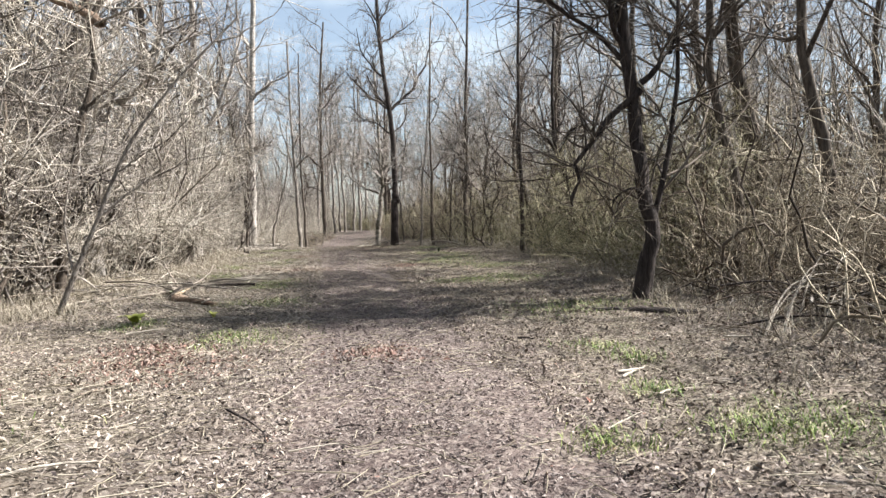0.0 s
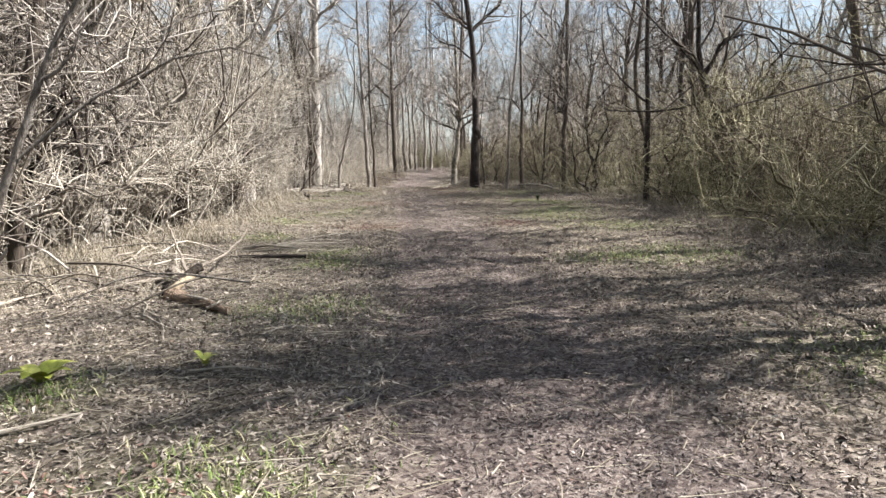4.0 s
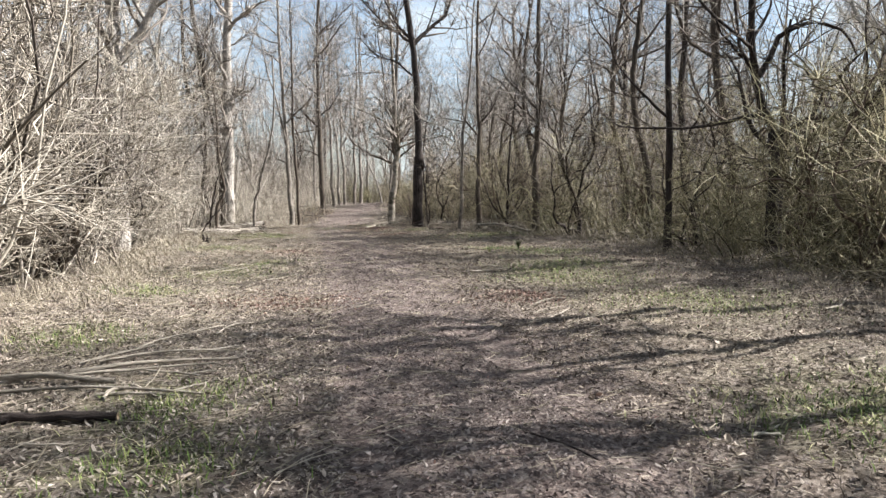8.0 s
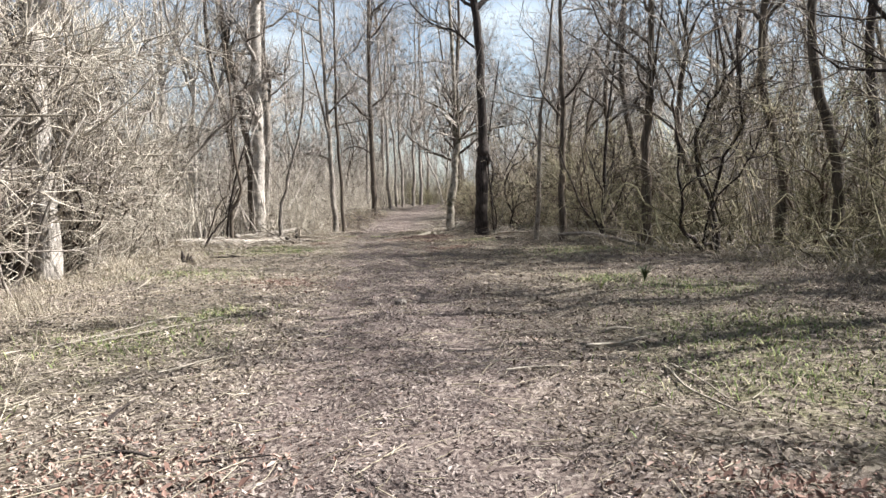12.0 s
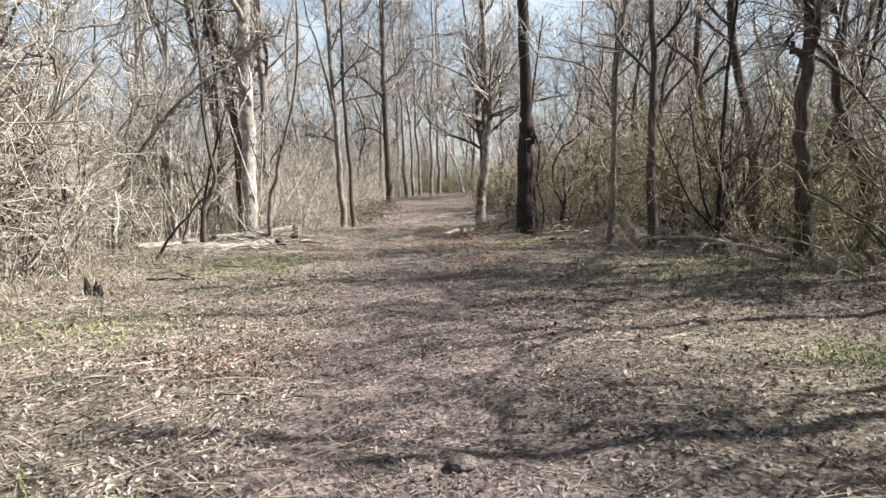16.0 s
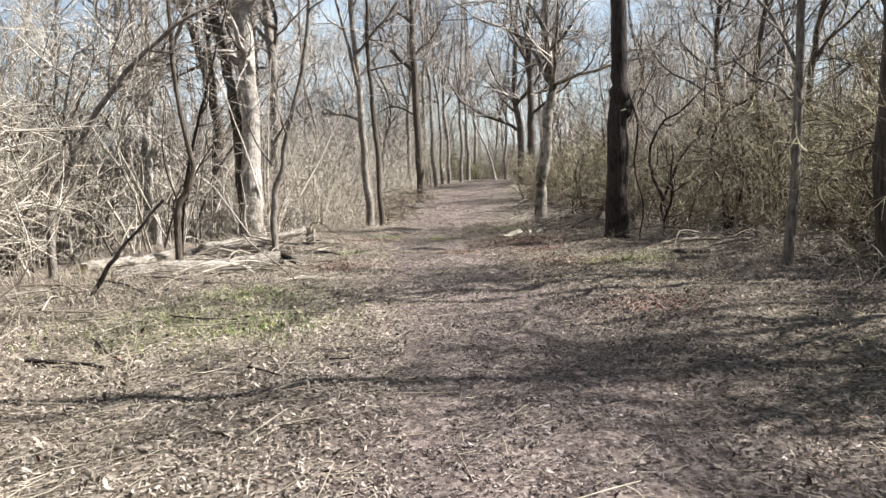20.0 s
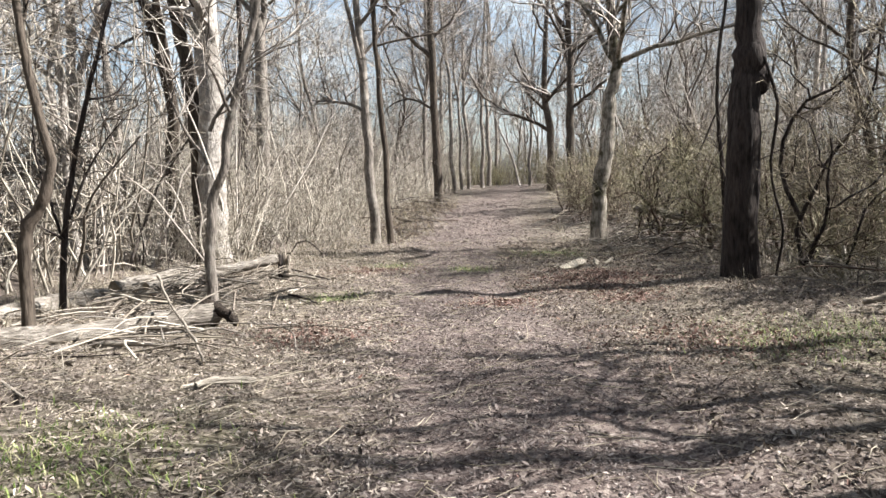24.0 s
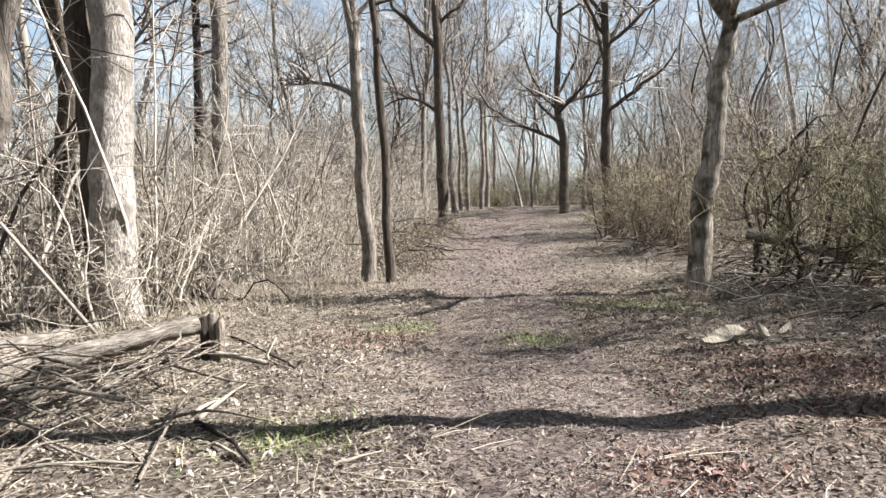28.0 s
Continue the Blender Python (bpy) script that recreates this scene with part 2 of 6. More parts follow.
def ground_material():
    m, n, l, b = start_material("woodland floor", 0.95, 0.1)
    tc = n.new("ShaderNodeTexCoord")

    def noise_at(scale, detail=6, rough=0.6):
        t = n.new("ShaderNodeTexNoise")
        t.inputs["Scale"].default_value, t.inputs["Detail"].default_value, t.inputs["Roughness"].default_value = scale, detail, rough
        l.new(tc.outputs["Object"], t.inputs["Vector"])
        return t

    fine, mid, big = noise_at(38, 8, 0.75), noise_at(5), noise_at(0.6, 4)
    vor = n.new("ShaderNodeTexVoronoi")
    vor.inputs["Scale"].default_value = 34
    l.new(tc.outputs["Object"], vor.inputs["Vector"])
    path_ramp = ramp_of(n, ((0.3, (0.029, 0.021, 0.02)), (0.45, (0.091, 0.071, 0.066)), (0.6, (0.164, 0.136, 0.122)), (0.76, (0.265, 0.232, 0.209))))
    side_ramp = ramp_of(n, ((0.3, (0.022, 0.018, 0.014)), (0.45, (0.075, 0.06, 0.05)), (0.58, (0.151, 0.128, 0.112)), (0.74, (0.253, 0.224, 0.198))))
    green_ramp = ramp_of(n, ((0.3, (0.025, 0.025, 0.013)), (0.55, (0.091, 0.098, 0.042)), (0.75, (0.21, 0.196, 0.112))))
    blend = n.new("ShaderNodeMixRGB")
    blend.inputs["Fac"].default_value = 0.42
    l.new(fine.outputs["Fac"], blend.inputs["Color1"])
    l.new(vor.outputs["Color"], blend.inputs["Color2"])
    bw = n.new("ShaderNodeRGBToBW")
    l.new(blend.outputs["Color"], bw.inputs["Color"])
    for r in (path_ramp, side_ramp, green_ramp):
        l.new(bw.outputs["Val"], r.inputs["Fac"])
    on_path, on_green = n.new("ShaderNodeAttribute"), n.new("ShaderNodeAttribute")
    on_path.attribute_name, on_green.attribute_name = "path", "green"
    mix1, mix2, mix3 = n.new("ShaderNodeMixRGB"), n.new("ShaderNodeMixRGB"), n.new("ShaderNodeMixRGB")
    l.new(on_path.outputs["Fac"], mix1.inputs["Fac"])
    l.new(side_ramp.outputs["Color"], mix1.inputs["Color1"])
    l.new(path_ramp.outputs["Color"], mix1.inputs["Color2"])
    gm = n.new("ShaderNodeMath")
    gm.operation = "MULTIPLY"
    gr = ramp_of(n, ((0.38, (0, 0, 0)), (0.58, (1, 1, 1))))
    l.new(mid.outputs["Fac"], gr.inputs["Fac"])
    soft_green = n.new("ShaderNodeMath")
    soft_green.operation = "MULTIPLY"
    soft_green.inputs[1].default_value = 0.65
    l.new(on_green.outputs["Fac"], soft_green.inputs[0])
    l.new(soft_green.outputs[0], gm.inputs[0])
    l.new(gr.outputs["Color"], gm.inputs[1])
    l.new(gm.outputs[0], mix2.inputs["Fac"])
    l.new(mix1.outputs["Color"], mix2.inputs["Color1"])
    l.new(green_ramp.outputs["Color"], mix2.inputs["Color2"])
    br = ramp_of(n, ((0.3, (0.72, 0.70, 0.70)), (0.7, (1.2, 1.18, 1.14))))
    l.new(big.outputs["Fac"], br.inputs["Fac"])
    mix3.blend_type = "MULTIPLY"
    mix3.inputs["Fac"].default_value = 1
    l.new(mix2.outputs["Color"], mix3.inputs["Color1"])
    l.new(br.outputs["Color"], mix3.inputs["Color2"])
    l.new(mix3.outputs["Color"], b.inputs["Base Color"])
    bump = n.new("ShaderNodeBump")
    bump.inputs["Strength"].default_value, bump.inputs["Distance"].default_value = 0.9, 0.025
    l.new(bw.outputs["Val"], bump.inputs["Height"])
    l.new(bump.outputs["Normal"], b.inputs["Normal"])
    return m


FLOOR = ground_material()

# ---- plan ----
Y_PLAN = (-10, 0, 10, 20, 25, 30, 34, 38, 42, 46, 50, 60, 72, 85, 110)
MIDDLE = (1.2, 1.2, 1.2, 1.1, 1.0, 0.9, 0.65, 0.45, 0.25, 0.5, 0.8, 1.6, 3.6, 5.8, 10)
EDGE_L = (-5.4, -4.9, -4.6, -3.7, -4.5, -4.7, -5.2, -6.0, -5.6, -3.4, -2.4, -1.0, 0.6, 2.4, 5.5)
EDGE_R = (5.5, 5.6, 7.2, 8.1, 7.7, 7.0, 6.4, 6.0, 5.7, 4.6, 4.2, 4.4, 6.5, 9.2, 14)
rng = np.random.default_rng(7)


def middle(y):
    return np.interp(y, Y_PLAN, MIDDLE)


def edge_l(y):
    return np.interp(y, Y_PLAN, EDGE_L)


def edge_r(y):
    return np.interp(y, Y_PLAN, EDGE_R)


def hollow_z(y):
    """The shallow hollow that the path crosses by the fallen logs."""
    return np.interp(y, (29, 33, 37, 41, 45, 50, 55, 60), (0, -0.05, -0.17, -0.26, -0.26, -0.19, -0.08, 0))


def ground_z(x, y):
    """Height of the woodland floor."""
    x, y = np.asarray(x, float), np.asarray(y, float)
    z = hollow_z(y) - 0.2 * np.exp(-((y - 52) / 7.0) ** 2) + 0.3 * np.clip((y - 60) / 18, 0, 1) ** 2
    z = z + 0.025 * np.sin(1.3 * x + 0.7 * y) + 0.02 * np.sin(2.9 * x - 1.7 * y + 1) + 0.012 * np.sin(5.3 * x + 4.1 * y)
    off = np.abs(x - middle(y))
    return z + 0.05 * np.clip((off - 2.2) / 2.5, 0, 1) - 0.03 * np.exp(-((off - 0.7) / 0.35) ** 2)


# x, y, radius of the green patches beside the path
GREEN = ((-0.45, 2.6, 0.5), (-0.6, 6.7, 0.55), (-0.65, 9.8, 0.4), (-0.75, 11.0, 0.45), (-1.5, 19.6, 0.8), (-0.95, 21.0, 0.4), (4.1, 4.1, 0.8),
         (3.5, -1.9, 0.5), (4.2, 17.3, 1.0), (4.9, 14.2, 1.0), (4.6, 19.0, 0.9), (4.4, 23.4, 0.5), (5.3, 28.6, 1.1), (-2.5, 25.6, 0.9), (-2.3, 31.4, 1.1),
         (-1.4, 31.0, 0.6), (-2.0, 33.2, 0.7), (3.6, 35.9, 0.8), (-1.4, 39.6, 0.35), (2.4, 45.2, 0.7), (-2.3, 17.0, 0.5), (-1.9, 4.0, 0.3),
         (3.25, 1.09, 0.25), (3.36, 0.51, 0.2), (3.0, -0.69, 0.2), (2.2, -1.9, 0.2), (3.1, -1.95, 0.3), (3.4, 9.9, 0.5), (-0.9, 44.0, 0.4), (0.6, 43.0, 0.35), (4.4, 9.8, 0.8), (5.2, 22.0, 0.8), (-2.2, 13.5, 0.5), (-2.6, -1.0, 0.7))


def near_any(x, y, spots, grow=1.0):
    out = np.zeros(np.shape(x))
    for cx, cy, r in spots:
        out = np.maximum(out, np.exp(-(((x - cx) ** 2 + (y - cy) ** 2) / (r * grow) ** 2)))
    return out


# ---- makers of meshes ----
def mesh_of(name, verts, faces, material, smooth=True):
    """A mesh from arrays; faces all have the same number of corners."""
    me = bpy.data.meshes.new(name)
    verts, faces = np.asarray(verts, np.float32), np.asarray(faces, np.int32)
    me.vertices.add(len(verts))
    me.vertices.foreach_set("co", verts.ravel())
    k = faces.shape[1]
    me.loops.add(faces.size)
    me.loops.foreach_set("vertex_index", faces.ravel())
    me.polygons.add(len(faces))
    me.polygons.foreach_set("loop_start", np.arange(0, faces.size, k, dtype=np.int32))
    me.polygons.foreach_set("use_smooth", np.full(len(faces), smooth))
    me.materials.append(material)
    me.update(calc_edges=True)
    return me


def part(name, data, parent, label="", material=None):
    """One mesh, or bmesh with its material, under a thing or a part."""
    if isinstance(data, bmesh.types.BMesh):
        me = bpy.data.meshes.new(name)
        data.to_mesh(me)
        data.free()
        me.materials.append(material)
        data = me
    ob = new(name, data)
    ob.parent = parent
    if label:
        tagged(ob, label)
    return ob


def thing(name, place, label, category, group="", kind=""):
    e = new(name)
    e.location = place
    return tagged(e, label, category, group, kind)


def rings(pts, rad, sides, lumps=0.0):
    """Tubes round many equally long lines at once: pts (p, n, 3), rad (p, n)."""
    pts, rad = np.asarray(pts, float), np.asarray(rad, float)
    p, n, _ = pts.shape
    tang = np.gradient(pts, axis=1)
    tang /= np.linalg.norm(tang, axis=2, keepdims=True) + 1e-9
    ref = np.where(np.abs(tang[:, :1, 2:3]) > 0.8, np.array([1.0, 0, 0]), np.array([0, 0, 1.0]))
    u = np.cross(tang, np.broadcast_to(ref, tang.shape))
    u /= np.linalg.norm(u, axis=2, keepdims=True) + 1e-9
    v = np.cross(tang, u)
    a = np.arange(sides) * 2 * np.pi / sides
    r = rad[:, :, None] * np.ones(sides)
    if lumps:
        r = r * (1 + lumps * rng.uniform(-1, 1, r.shape))
    verts = pts[:, :, None] + r[..., None] * (np.cos(a)[:, None] * u[:, :, None] + np.sin(a)[:, None] * v[:, :, None])
    base = np.arange(p)[:, None, None] * n * sides + np.arange(n - 1)[None, :, None] * sides
    i = np.arange(sides)[None, None, :]
    j = (i + 1) % sides
    faces = np.stack([base + i, base + j, base + j + sides, base + i + sides], -1).reshape(-1, 4)
    return verts.reshape(-1, 3), faces


def joined(pieces):
    vs, fs, k = [], [], 0
    for v, f in pieces:
        vs.append(v)
        fs.append(f + k)
        k += len(v)
    return np.concatenate(vs), np.concatenate(fs)


def unit(v):
    return v / (np.linalg.norm(v, axis=-1, keepdims=True) + 1e-9)


def grow(start, way, length, n, wiggle=0.25, lift=0.15):
    """Crooked lines from start along way: (p, n, 3). lift bends them up (or down)."""
    p = len(start)
    pts = np.zeros((p, n, 3))
    pts[:, 0] = start
    d = unit(np.asarray(way, float))
    step = np.asarray(length, float)[:, None] / (n - 1)
    up = np.array([0, 0, 1.0])
    for k in range(1, n):
        d = unit(d + rng.normal(0, wiggle, (p, 3)) + lift * up)
        pts[:, k] = pts[:, k - 1] + d * step
    return pts


def taper(r0, n, end=0.25):
    return np.asarray(r0, float)[:, None] * np.linspace(1, end, n)[None]


def sprout(pts, rad, count, low=0.2, high=1.0, spread=(35, 70)):
    """Places, ways and thicknesses at which side shoots leave the lines given."""
    p, n, _ = pts.shape
    who = rng.integers(0, p, count)
    t = rng.uniform(low, high, count) * (n - 1)
    k = np.minimum(t.astype(int), n - 2)
    f = (t - k)[:, None]
    at = pts[who, k] * (1 - f) + pts[who, k + 1] * f
    tang = unit(pts[who, k + 1] - pts[who, k])
    side = unit(np.cross(tang, rng.normal(size=(count, 3))))
    ang = np.radians(rng.uniform(*spread, count))[:, None]
    return at, np.cos(ang) * tang + np.sin(ang) * side, rad[who, k], who


def spline(ctrl, n):
    """A smooth line through the control points."""
    c = np.asarray(ctrl, float)
    c = np.vstack([2 * c[0] - c[1], c, 2 * c[-1] - c[-2]])
    out = []
    for s in np.linspace(0, len(c) - 3 - 1e-6, n):
        k, f = int(s), s - int(s)
        a, b2, c2, d = c[k:k + 4]
        out.append(0.5 * (2 * b2 + (c2 - a) * f + (2 * a - 5 * b2 + 4 * c2 - d) * f * f + (3 * b2 - a - 3 * c2 + d) * f ** 3))
    return np.array(out)


def trunk_data(ctrl, r0, r1, material, sides=12, n=30, flare=1.18, knobs=(), sway=0.0):
    pts = spline(ctrl, n)[None]
    s = np.linspace(0, 1, n)
    rad = (r0 + (r1 - r0) * s) * (1 + (flare - 1) * np.exp(-s * n / 1.1))
    if sway:
        ph = rng.uniform(0, 6.28, 4)
        grow_in = np.clip(s * 8, 0, 1)
        pts[0, :, 0] += sway * grow_in * (np.sin(13 * s + ph[0]) + 0.5 * np.sin(31 * s + ph[1]))
        pts[0, :, 1] += sway * grow_in * (np.sin(11 * s + ph[2]) + 0.5 * np.sin(27 * s + ph[3]))
    for at_s, size in knobs:
        rad = rad * (1 + size * np.exp(-((s - at_s) / 0.022) ** 2))
    pts[0, 1:] += rng.normal(0, min(0.10 * r0, 0.016), (n - 1, 3)) * np.array([1, 1, 0])
    v, f = rings(pts, rad[None], sides, 0.07)
    return mesh_of("trunk", v, f, material), pts, rad[None]


def crown_data(limbs, lrad, material, subs, twigs, scale=1.0, fine=2, down=0.0):
    """Branches and twigs that leave the limbs."""
    a, w, r, who = sprout(limbs, lrad, subs, 0.15)
    w[:, 2] = np.where(w[:, 2] < 0, -0.5 * w[:, 2], w[:, 2])  # branches do not set off downwards
    reach = np.linalg.norm(limbs[:, -1] - limbs[:, 0], axis=1)[who]
    ln = np.clip(reach * rng.uniform(0.25, 0.55, subs), 0.3, 3.5) * scale
    b1 = grow(a, w, ln, 6, 0.22, 0.08 - down)
    r1 = taper(np.clip(r * 0.6, 0.011, 0.06), 6, 0.35)
    a2, w2, r2, who2 = sprout(b1, r1, twigs, 0.1)
    b2 = grow(a2, w2, rng.uniform(0.4, 1.5, twigs) * scale, 3, 0.2, 0.06 - down)
    rr2 = taper(np.clip(r2 * 0.65, 0.007, 0.018), 3, 0.5)
    out = [rings(b1, r1, 3), rings(b2, rr2, 3)]
    if fine:
        a3, w3, r3, _ = sprout(b2, rr2, twigs * fine, 0.1, 1.0, (25, 60))
        b3 = grow(a3, w3, rng.uniform(0.25, 0.8, twigs * fine) * scale, 2, 0.18, 0.05)
        out.append(rings(b3, taper(np.clip(r3 * 0.7, 0.0045, 0.010), 2, 0.5), 3))
    return mesh_of("crown", *joined(out), material)


def tree(name, place, ctrl, r0, r1, material, twig, label, limbs=(), auto=7, subs=70, twigs=320, fine=1, low=0.35, spread=(35, 65), reach=(1.5, 4.0),
         group="", category="tree", knobs=(), forks=0, sway=0.0):
    """A bare tree. ctrl: the trunk's line from the base; limbs: (control points, thickness) of the limbs that stand out."""
    e = thing(name, place, label, category, group)
    me, pts, rad = trunk_data(ctrl, r0, r1, material, knobs=knobs, sway=sway)
    part("trunk", me, e)
    lines, radii = [], []
    for c, r in limbs:
        lp = spline(c, 9)[None]
        lp[0, 1:-1] += rng.normal(0, r * 0.5, (7, 3))
        lr = taper([r], 9, 0.3)
        part("limb", mesh_of("limb", *rings(lp, lr, 7, 0.06), material), e)
        lines.append(lp[0]), radii.append(lr[0])
    if forks:
        tall = pts[0, -1, 2]
        a, w, r, _ = sprout(pts, rad, forks, 0.3, 0.6, (14, 30))
        lp = grow(a, w, tall * rng.uniform(0.35, 0.55, forks), 9, 0.16, 0.12)
        lr = taper(np.clip(r * 0.7, 0.02, 0.2), 9, 0.2)
        for k in range(forks):
            part("limb", mesh_of("limb", *rings(lp[k:k + 1], lr[k:k + 1], 7, 0.06), material), e)
        lines += list(lp)
        radii += list(lr)
    if auto:
        a, w, r, _ = sprout(pts, rad, auto, low, 1.0, spread)
        lp = grow(a, w, rng.uniform(*reach, auto), 9, 0.2, 0.10)
        lr = taper(np.clip(r * 0.55, 0.018, 0.12), 9, 0.25)
        for k in range(auto):
            part("limb", mesh_of("limb", *rings(lp[k:k + 1], lr[k:k + 1], 6, 0.05), material), e)
        lines += list(lp)
        radii += list(lr)
    if subs:
        tagged(part("crown", crown_data(np.array(lines), np.array(radii), twig, subs, twigs, 1.0, fine), e), kind="stuff")
    return e


# ---- ground ----
def steps(inner_a, inner_b, step, outer):
    mid = np.arange(inner_a, inner_b + step / 2, step)
    return np.unique(np.concatenate([[v for v in outer if v < inner_a], mid, [v for v in outer if v > inner_b]]))


gx = steps(-9, 11, 0.2, (-900, -400, -200, -100, -60, -40, -28, -20, -15, -12, 12.5, 15, 20, 28, 40, 60, 100, 200, 400, 900))
gy = steps(-8, 62, 0.2, (-900, -400, -200, -100, -60, -30, -18, -12, *range(63, 112), 116, 125, 140, 170, 220, 400, 900))
X, Y = np.meshgrid(gx, gy)
Z = ground_z(X, Y)
inner = (np.abs(X) < 12) & (Y > -9) & (Y < 63)
Z = Z + np.where(inner, rng.normal(0, 0.007, Z.shape), 0)
idx = np.arange(X.size).reshape(X.shape)
gf = np.stack([idx[:-1, :-1], idx[:-1, 1:], idx[1:, 1:], idx[1:, :-1]], -1).reshape(-1, 4)
ground_me = mesh_of("ground", np.stack([X, Y, Z], -1).reshape(-1, 3), gf, FLOOR)
wob = 0.25 * np.sin(0.9 * Y) + 0.2 * np.sin(2.3 * Y + 1)
on_path = np.clip(1.0 - (np.abs(X - middle(Y) + wob * 0.5) - 0.75) / 0.9, 0, 1)
green_here = np.clip(near_any(X, Y, GREEN, 1.3) + 0.28 * np.exp(-((np.abs(X - middle(Y)) - 2.7) / 0.9) ** 2), 0, 1)
for key, arr in (("path", on_path), ("green", green_here)):
    at = ground_me.attributes.new(key, "FLOAT", "POINT")
    at.data.foreach_set("value", arr.astype(np.float32).ravel())
tagged(new("ground", ground_me), "leaf-strewn woodland floor with a trodden earth path", "ground", kind="structure")

# ---- trees that stand out ----
def up(height, *bends):
    """Trunk line: (height share, dx, dy) bends up to a height."""
    return [(0, 0, -0.15)] + [(dx, dy, h * height) for h, dx, dy in bends]


def at(x, y):
    return (x, y, float(ground_z(x, y)))


tree("tree", at(5.2, 4.55), up(7.4, (0.14, 0.12, 0), (0.24, 0.08, 0.1), (0.36, 0.02, 0.1), (0.55, -0.25, 0), (0.8, -0.1, 0.2), (1, 0.2, 0.3)), 0.122, 0.07,
     BARK_DARK, TWIG_DARK, "dark crooked multi-stemmed tree with drooping limbs beside the path",
     limbs=(([(0.05, 0, 3.1), (-0.3, 0.1, 2.8), (-0.6, 0.1, 2.35), (-0.9, 0.1, 2.1), (-0.95, 0.1, 1.65), (-1.05, 0, 1.4)], 0.055),
            ([(0.05, 0, 3.2), (0.3, -0.1, 3.5), (0.55, 0, 3.75), (0.9, 0.1, 4.3)], 0.05),
            ([(0.15, 0.1, 0), (0.3, 0.15, 0.9), (0.45, 0.2, 1.8), (0.65, 0.2, 3.0), (0.85, 0.2, 5.2), (1.0, 0.3, 7)], 0.06),
            ([(-0.05, 0, 3.3), (-0.6, 0.2, 4.0), (-1.3, 0.3, 4.5), (-2.0, 0.2, 4.9)], 0.045),
            ([(0.1, 0, 1.55), (-0.2, -0.15, 1.65), (-0.45, -0.1, 1.45), (-0.45, -0.1, 1.05)], 0.025)), auto=6, subs=120, twigs=620, low=0.6, reach=(1.0, 2.4), sway=0.03)
tree("tree", at(7.69, 21.05), up(13, (0.2, 0.02, 0), (0.5, 0.0, 0), (0.8, 0.1, 0.1), (1, 0.15, 0.1)), 0.085, 0.03, BARK_DARK, TWIG_DARK,
     "slender straight dark tree with one long side limb", sway=0.025, limbs=(([(0, 0, 2.9), (-0.6, 0, 3.4), (-1.2, 0.1, 4.2), (-1.35, 0.1, 5.2)], 0.035),), auto=6, low=0.45)
tree("tree", at(11.1, 27.0), up(14, (0.3, -0.05, 0), (0.6, 0.05, 0), (1, 0.2, 0.1)), 0.12, 0.04, BARK_DARK, TWIG_GREY, "slender dark straight tree behind the brush", sway=0.04, auto=6, low=0.45)
stout = tree("tree", at(4.5, 40.07), up(16, (0.1, 0.02, 0), (0.17, 0.06, 0), (0.2, 0.14, 0), (0.25, 0.1, 0), (0.4, 0.05, 0), (0.53, -0.1, 0), (0.75, -0.5, 0), (1, -0.7, 0.2)),
     0.25, 0.10, BARK_DARK, TWIG_DARK, "stout dark-barked tree with a knobbly bulge beside the path", sway=0.012,
     limbs=(([(-0.05, 0, 8.4), (0.5, 0.1, 9.0), (1.4, 0.2, 9.8), (2.2, 0.3, 11.2), (2.8, 0.4, 13)], 0.11),
            ([(0.0, 0, 6.9), (-0.9, 0.1, 7.6), (-1.8, 0.1, 8.0), (-2.6, 0.2, 8.9)], 0.05)), auto=9, subs=110, twigs=520, low=0.72, knobs=((0.37, 0.3), (0.3, 0.1)))
bm = bmesh.new()
bmesh.ops.create_icosphere(bm, subdivisions=3, radius=0.15)
for v in bm.verts:
    v.co *= 1 + 0.3 * noise.noise(v.co * 11)
    v.co.z *= 1.35
for f in bm.faces:
    f.smooth = True
part("burl", bm, stout, "swollen dark burl", BARK_DARK).location = (0.25, -0.03, 2.85)
tree("tree", at(7.05, 29.2), up(13, (0.15, 0, 0), (0.25, 0.06, 0), (0.5, 0.15, 0), (1, 0.45, 0.1)), 0.125, 0.05, BARK_BROWN, TWIG_GREY,
     "straight brown tree with a broken stub at head height", sway=0.025,
     limbs=(([(0, 0, 3.1), (-0.12, 0, 3.25), (-0.2, 0, 3.42)], 0.07), ([(0.05, 0, 3.2), (0.6, -0.2, 2.7), (1.2, -0.3, 2.0), (1.7, -0.4, 1.3)], 0.03)), auto=6, low=0.4)
tree("tree", at(8.8, 19.0), up(8, (0.15, 0.1, 0), (0.3, 0.1, 0.1), (0.42, -0.25, 0.1), (0.6, -0.45, 0), (1, -0.3, 0.2)), 0.13, 0.04, BARK_DARK, TWIG_DARK,
     "dark forked tree leaning over the brush with arching limbs",
     limbs=(([(-0.2, 0.1, 3.5), (0.2, 0, 4.2), (0.7, 0, 4.5), (1.4, 0, 4.4), (1.9, 0.1, 3.9)], 0.06), ([(0.2, 0, 0), (0.3, 0.1, 1.2), (0.25, 0.1, 2.6), (0.45, 0.1, 4.6)], 0.08),
            ([(-0.25, 0.1, 3.7), (-0.8, 0, 4.0), (-1.2, 0, 4.6)], 0.04)), auto=8, subs=80, twigs=360, low=0.3)
tree("tree", at(5.91, 32.7), up(12, (0.2, -0.03, 0), (0.35, 0.03, 0), (0.6, -0.02, 0), (1, 0.2, 0)), 0.10, 0.03, BARK_BROWN, TWIG_GREY,
     "slim brown tree with rough bark at the path side", sway=0.025, auto=7, low=0.3)
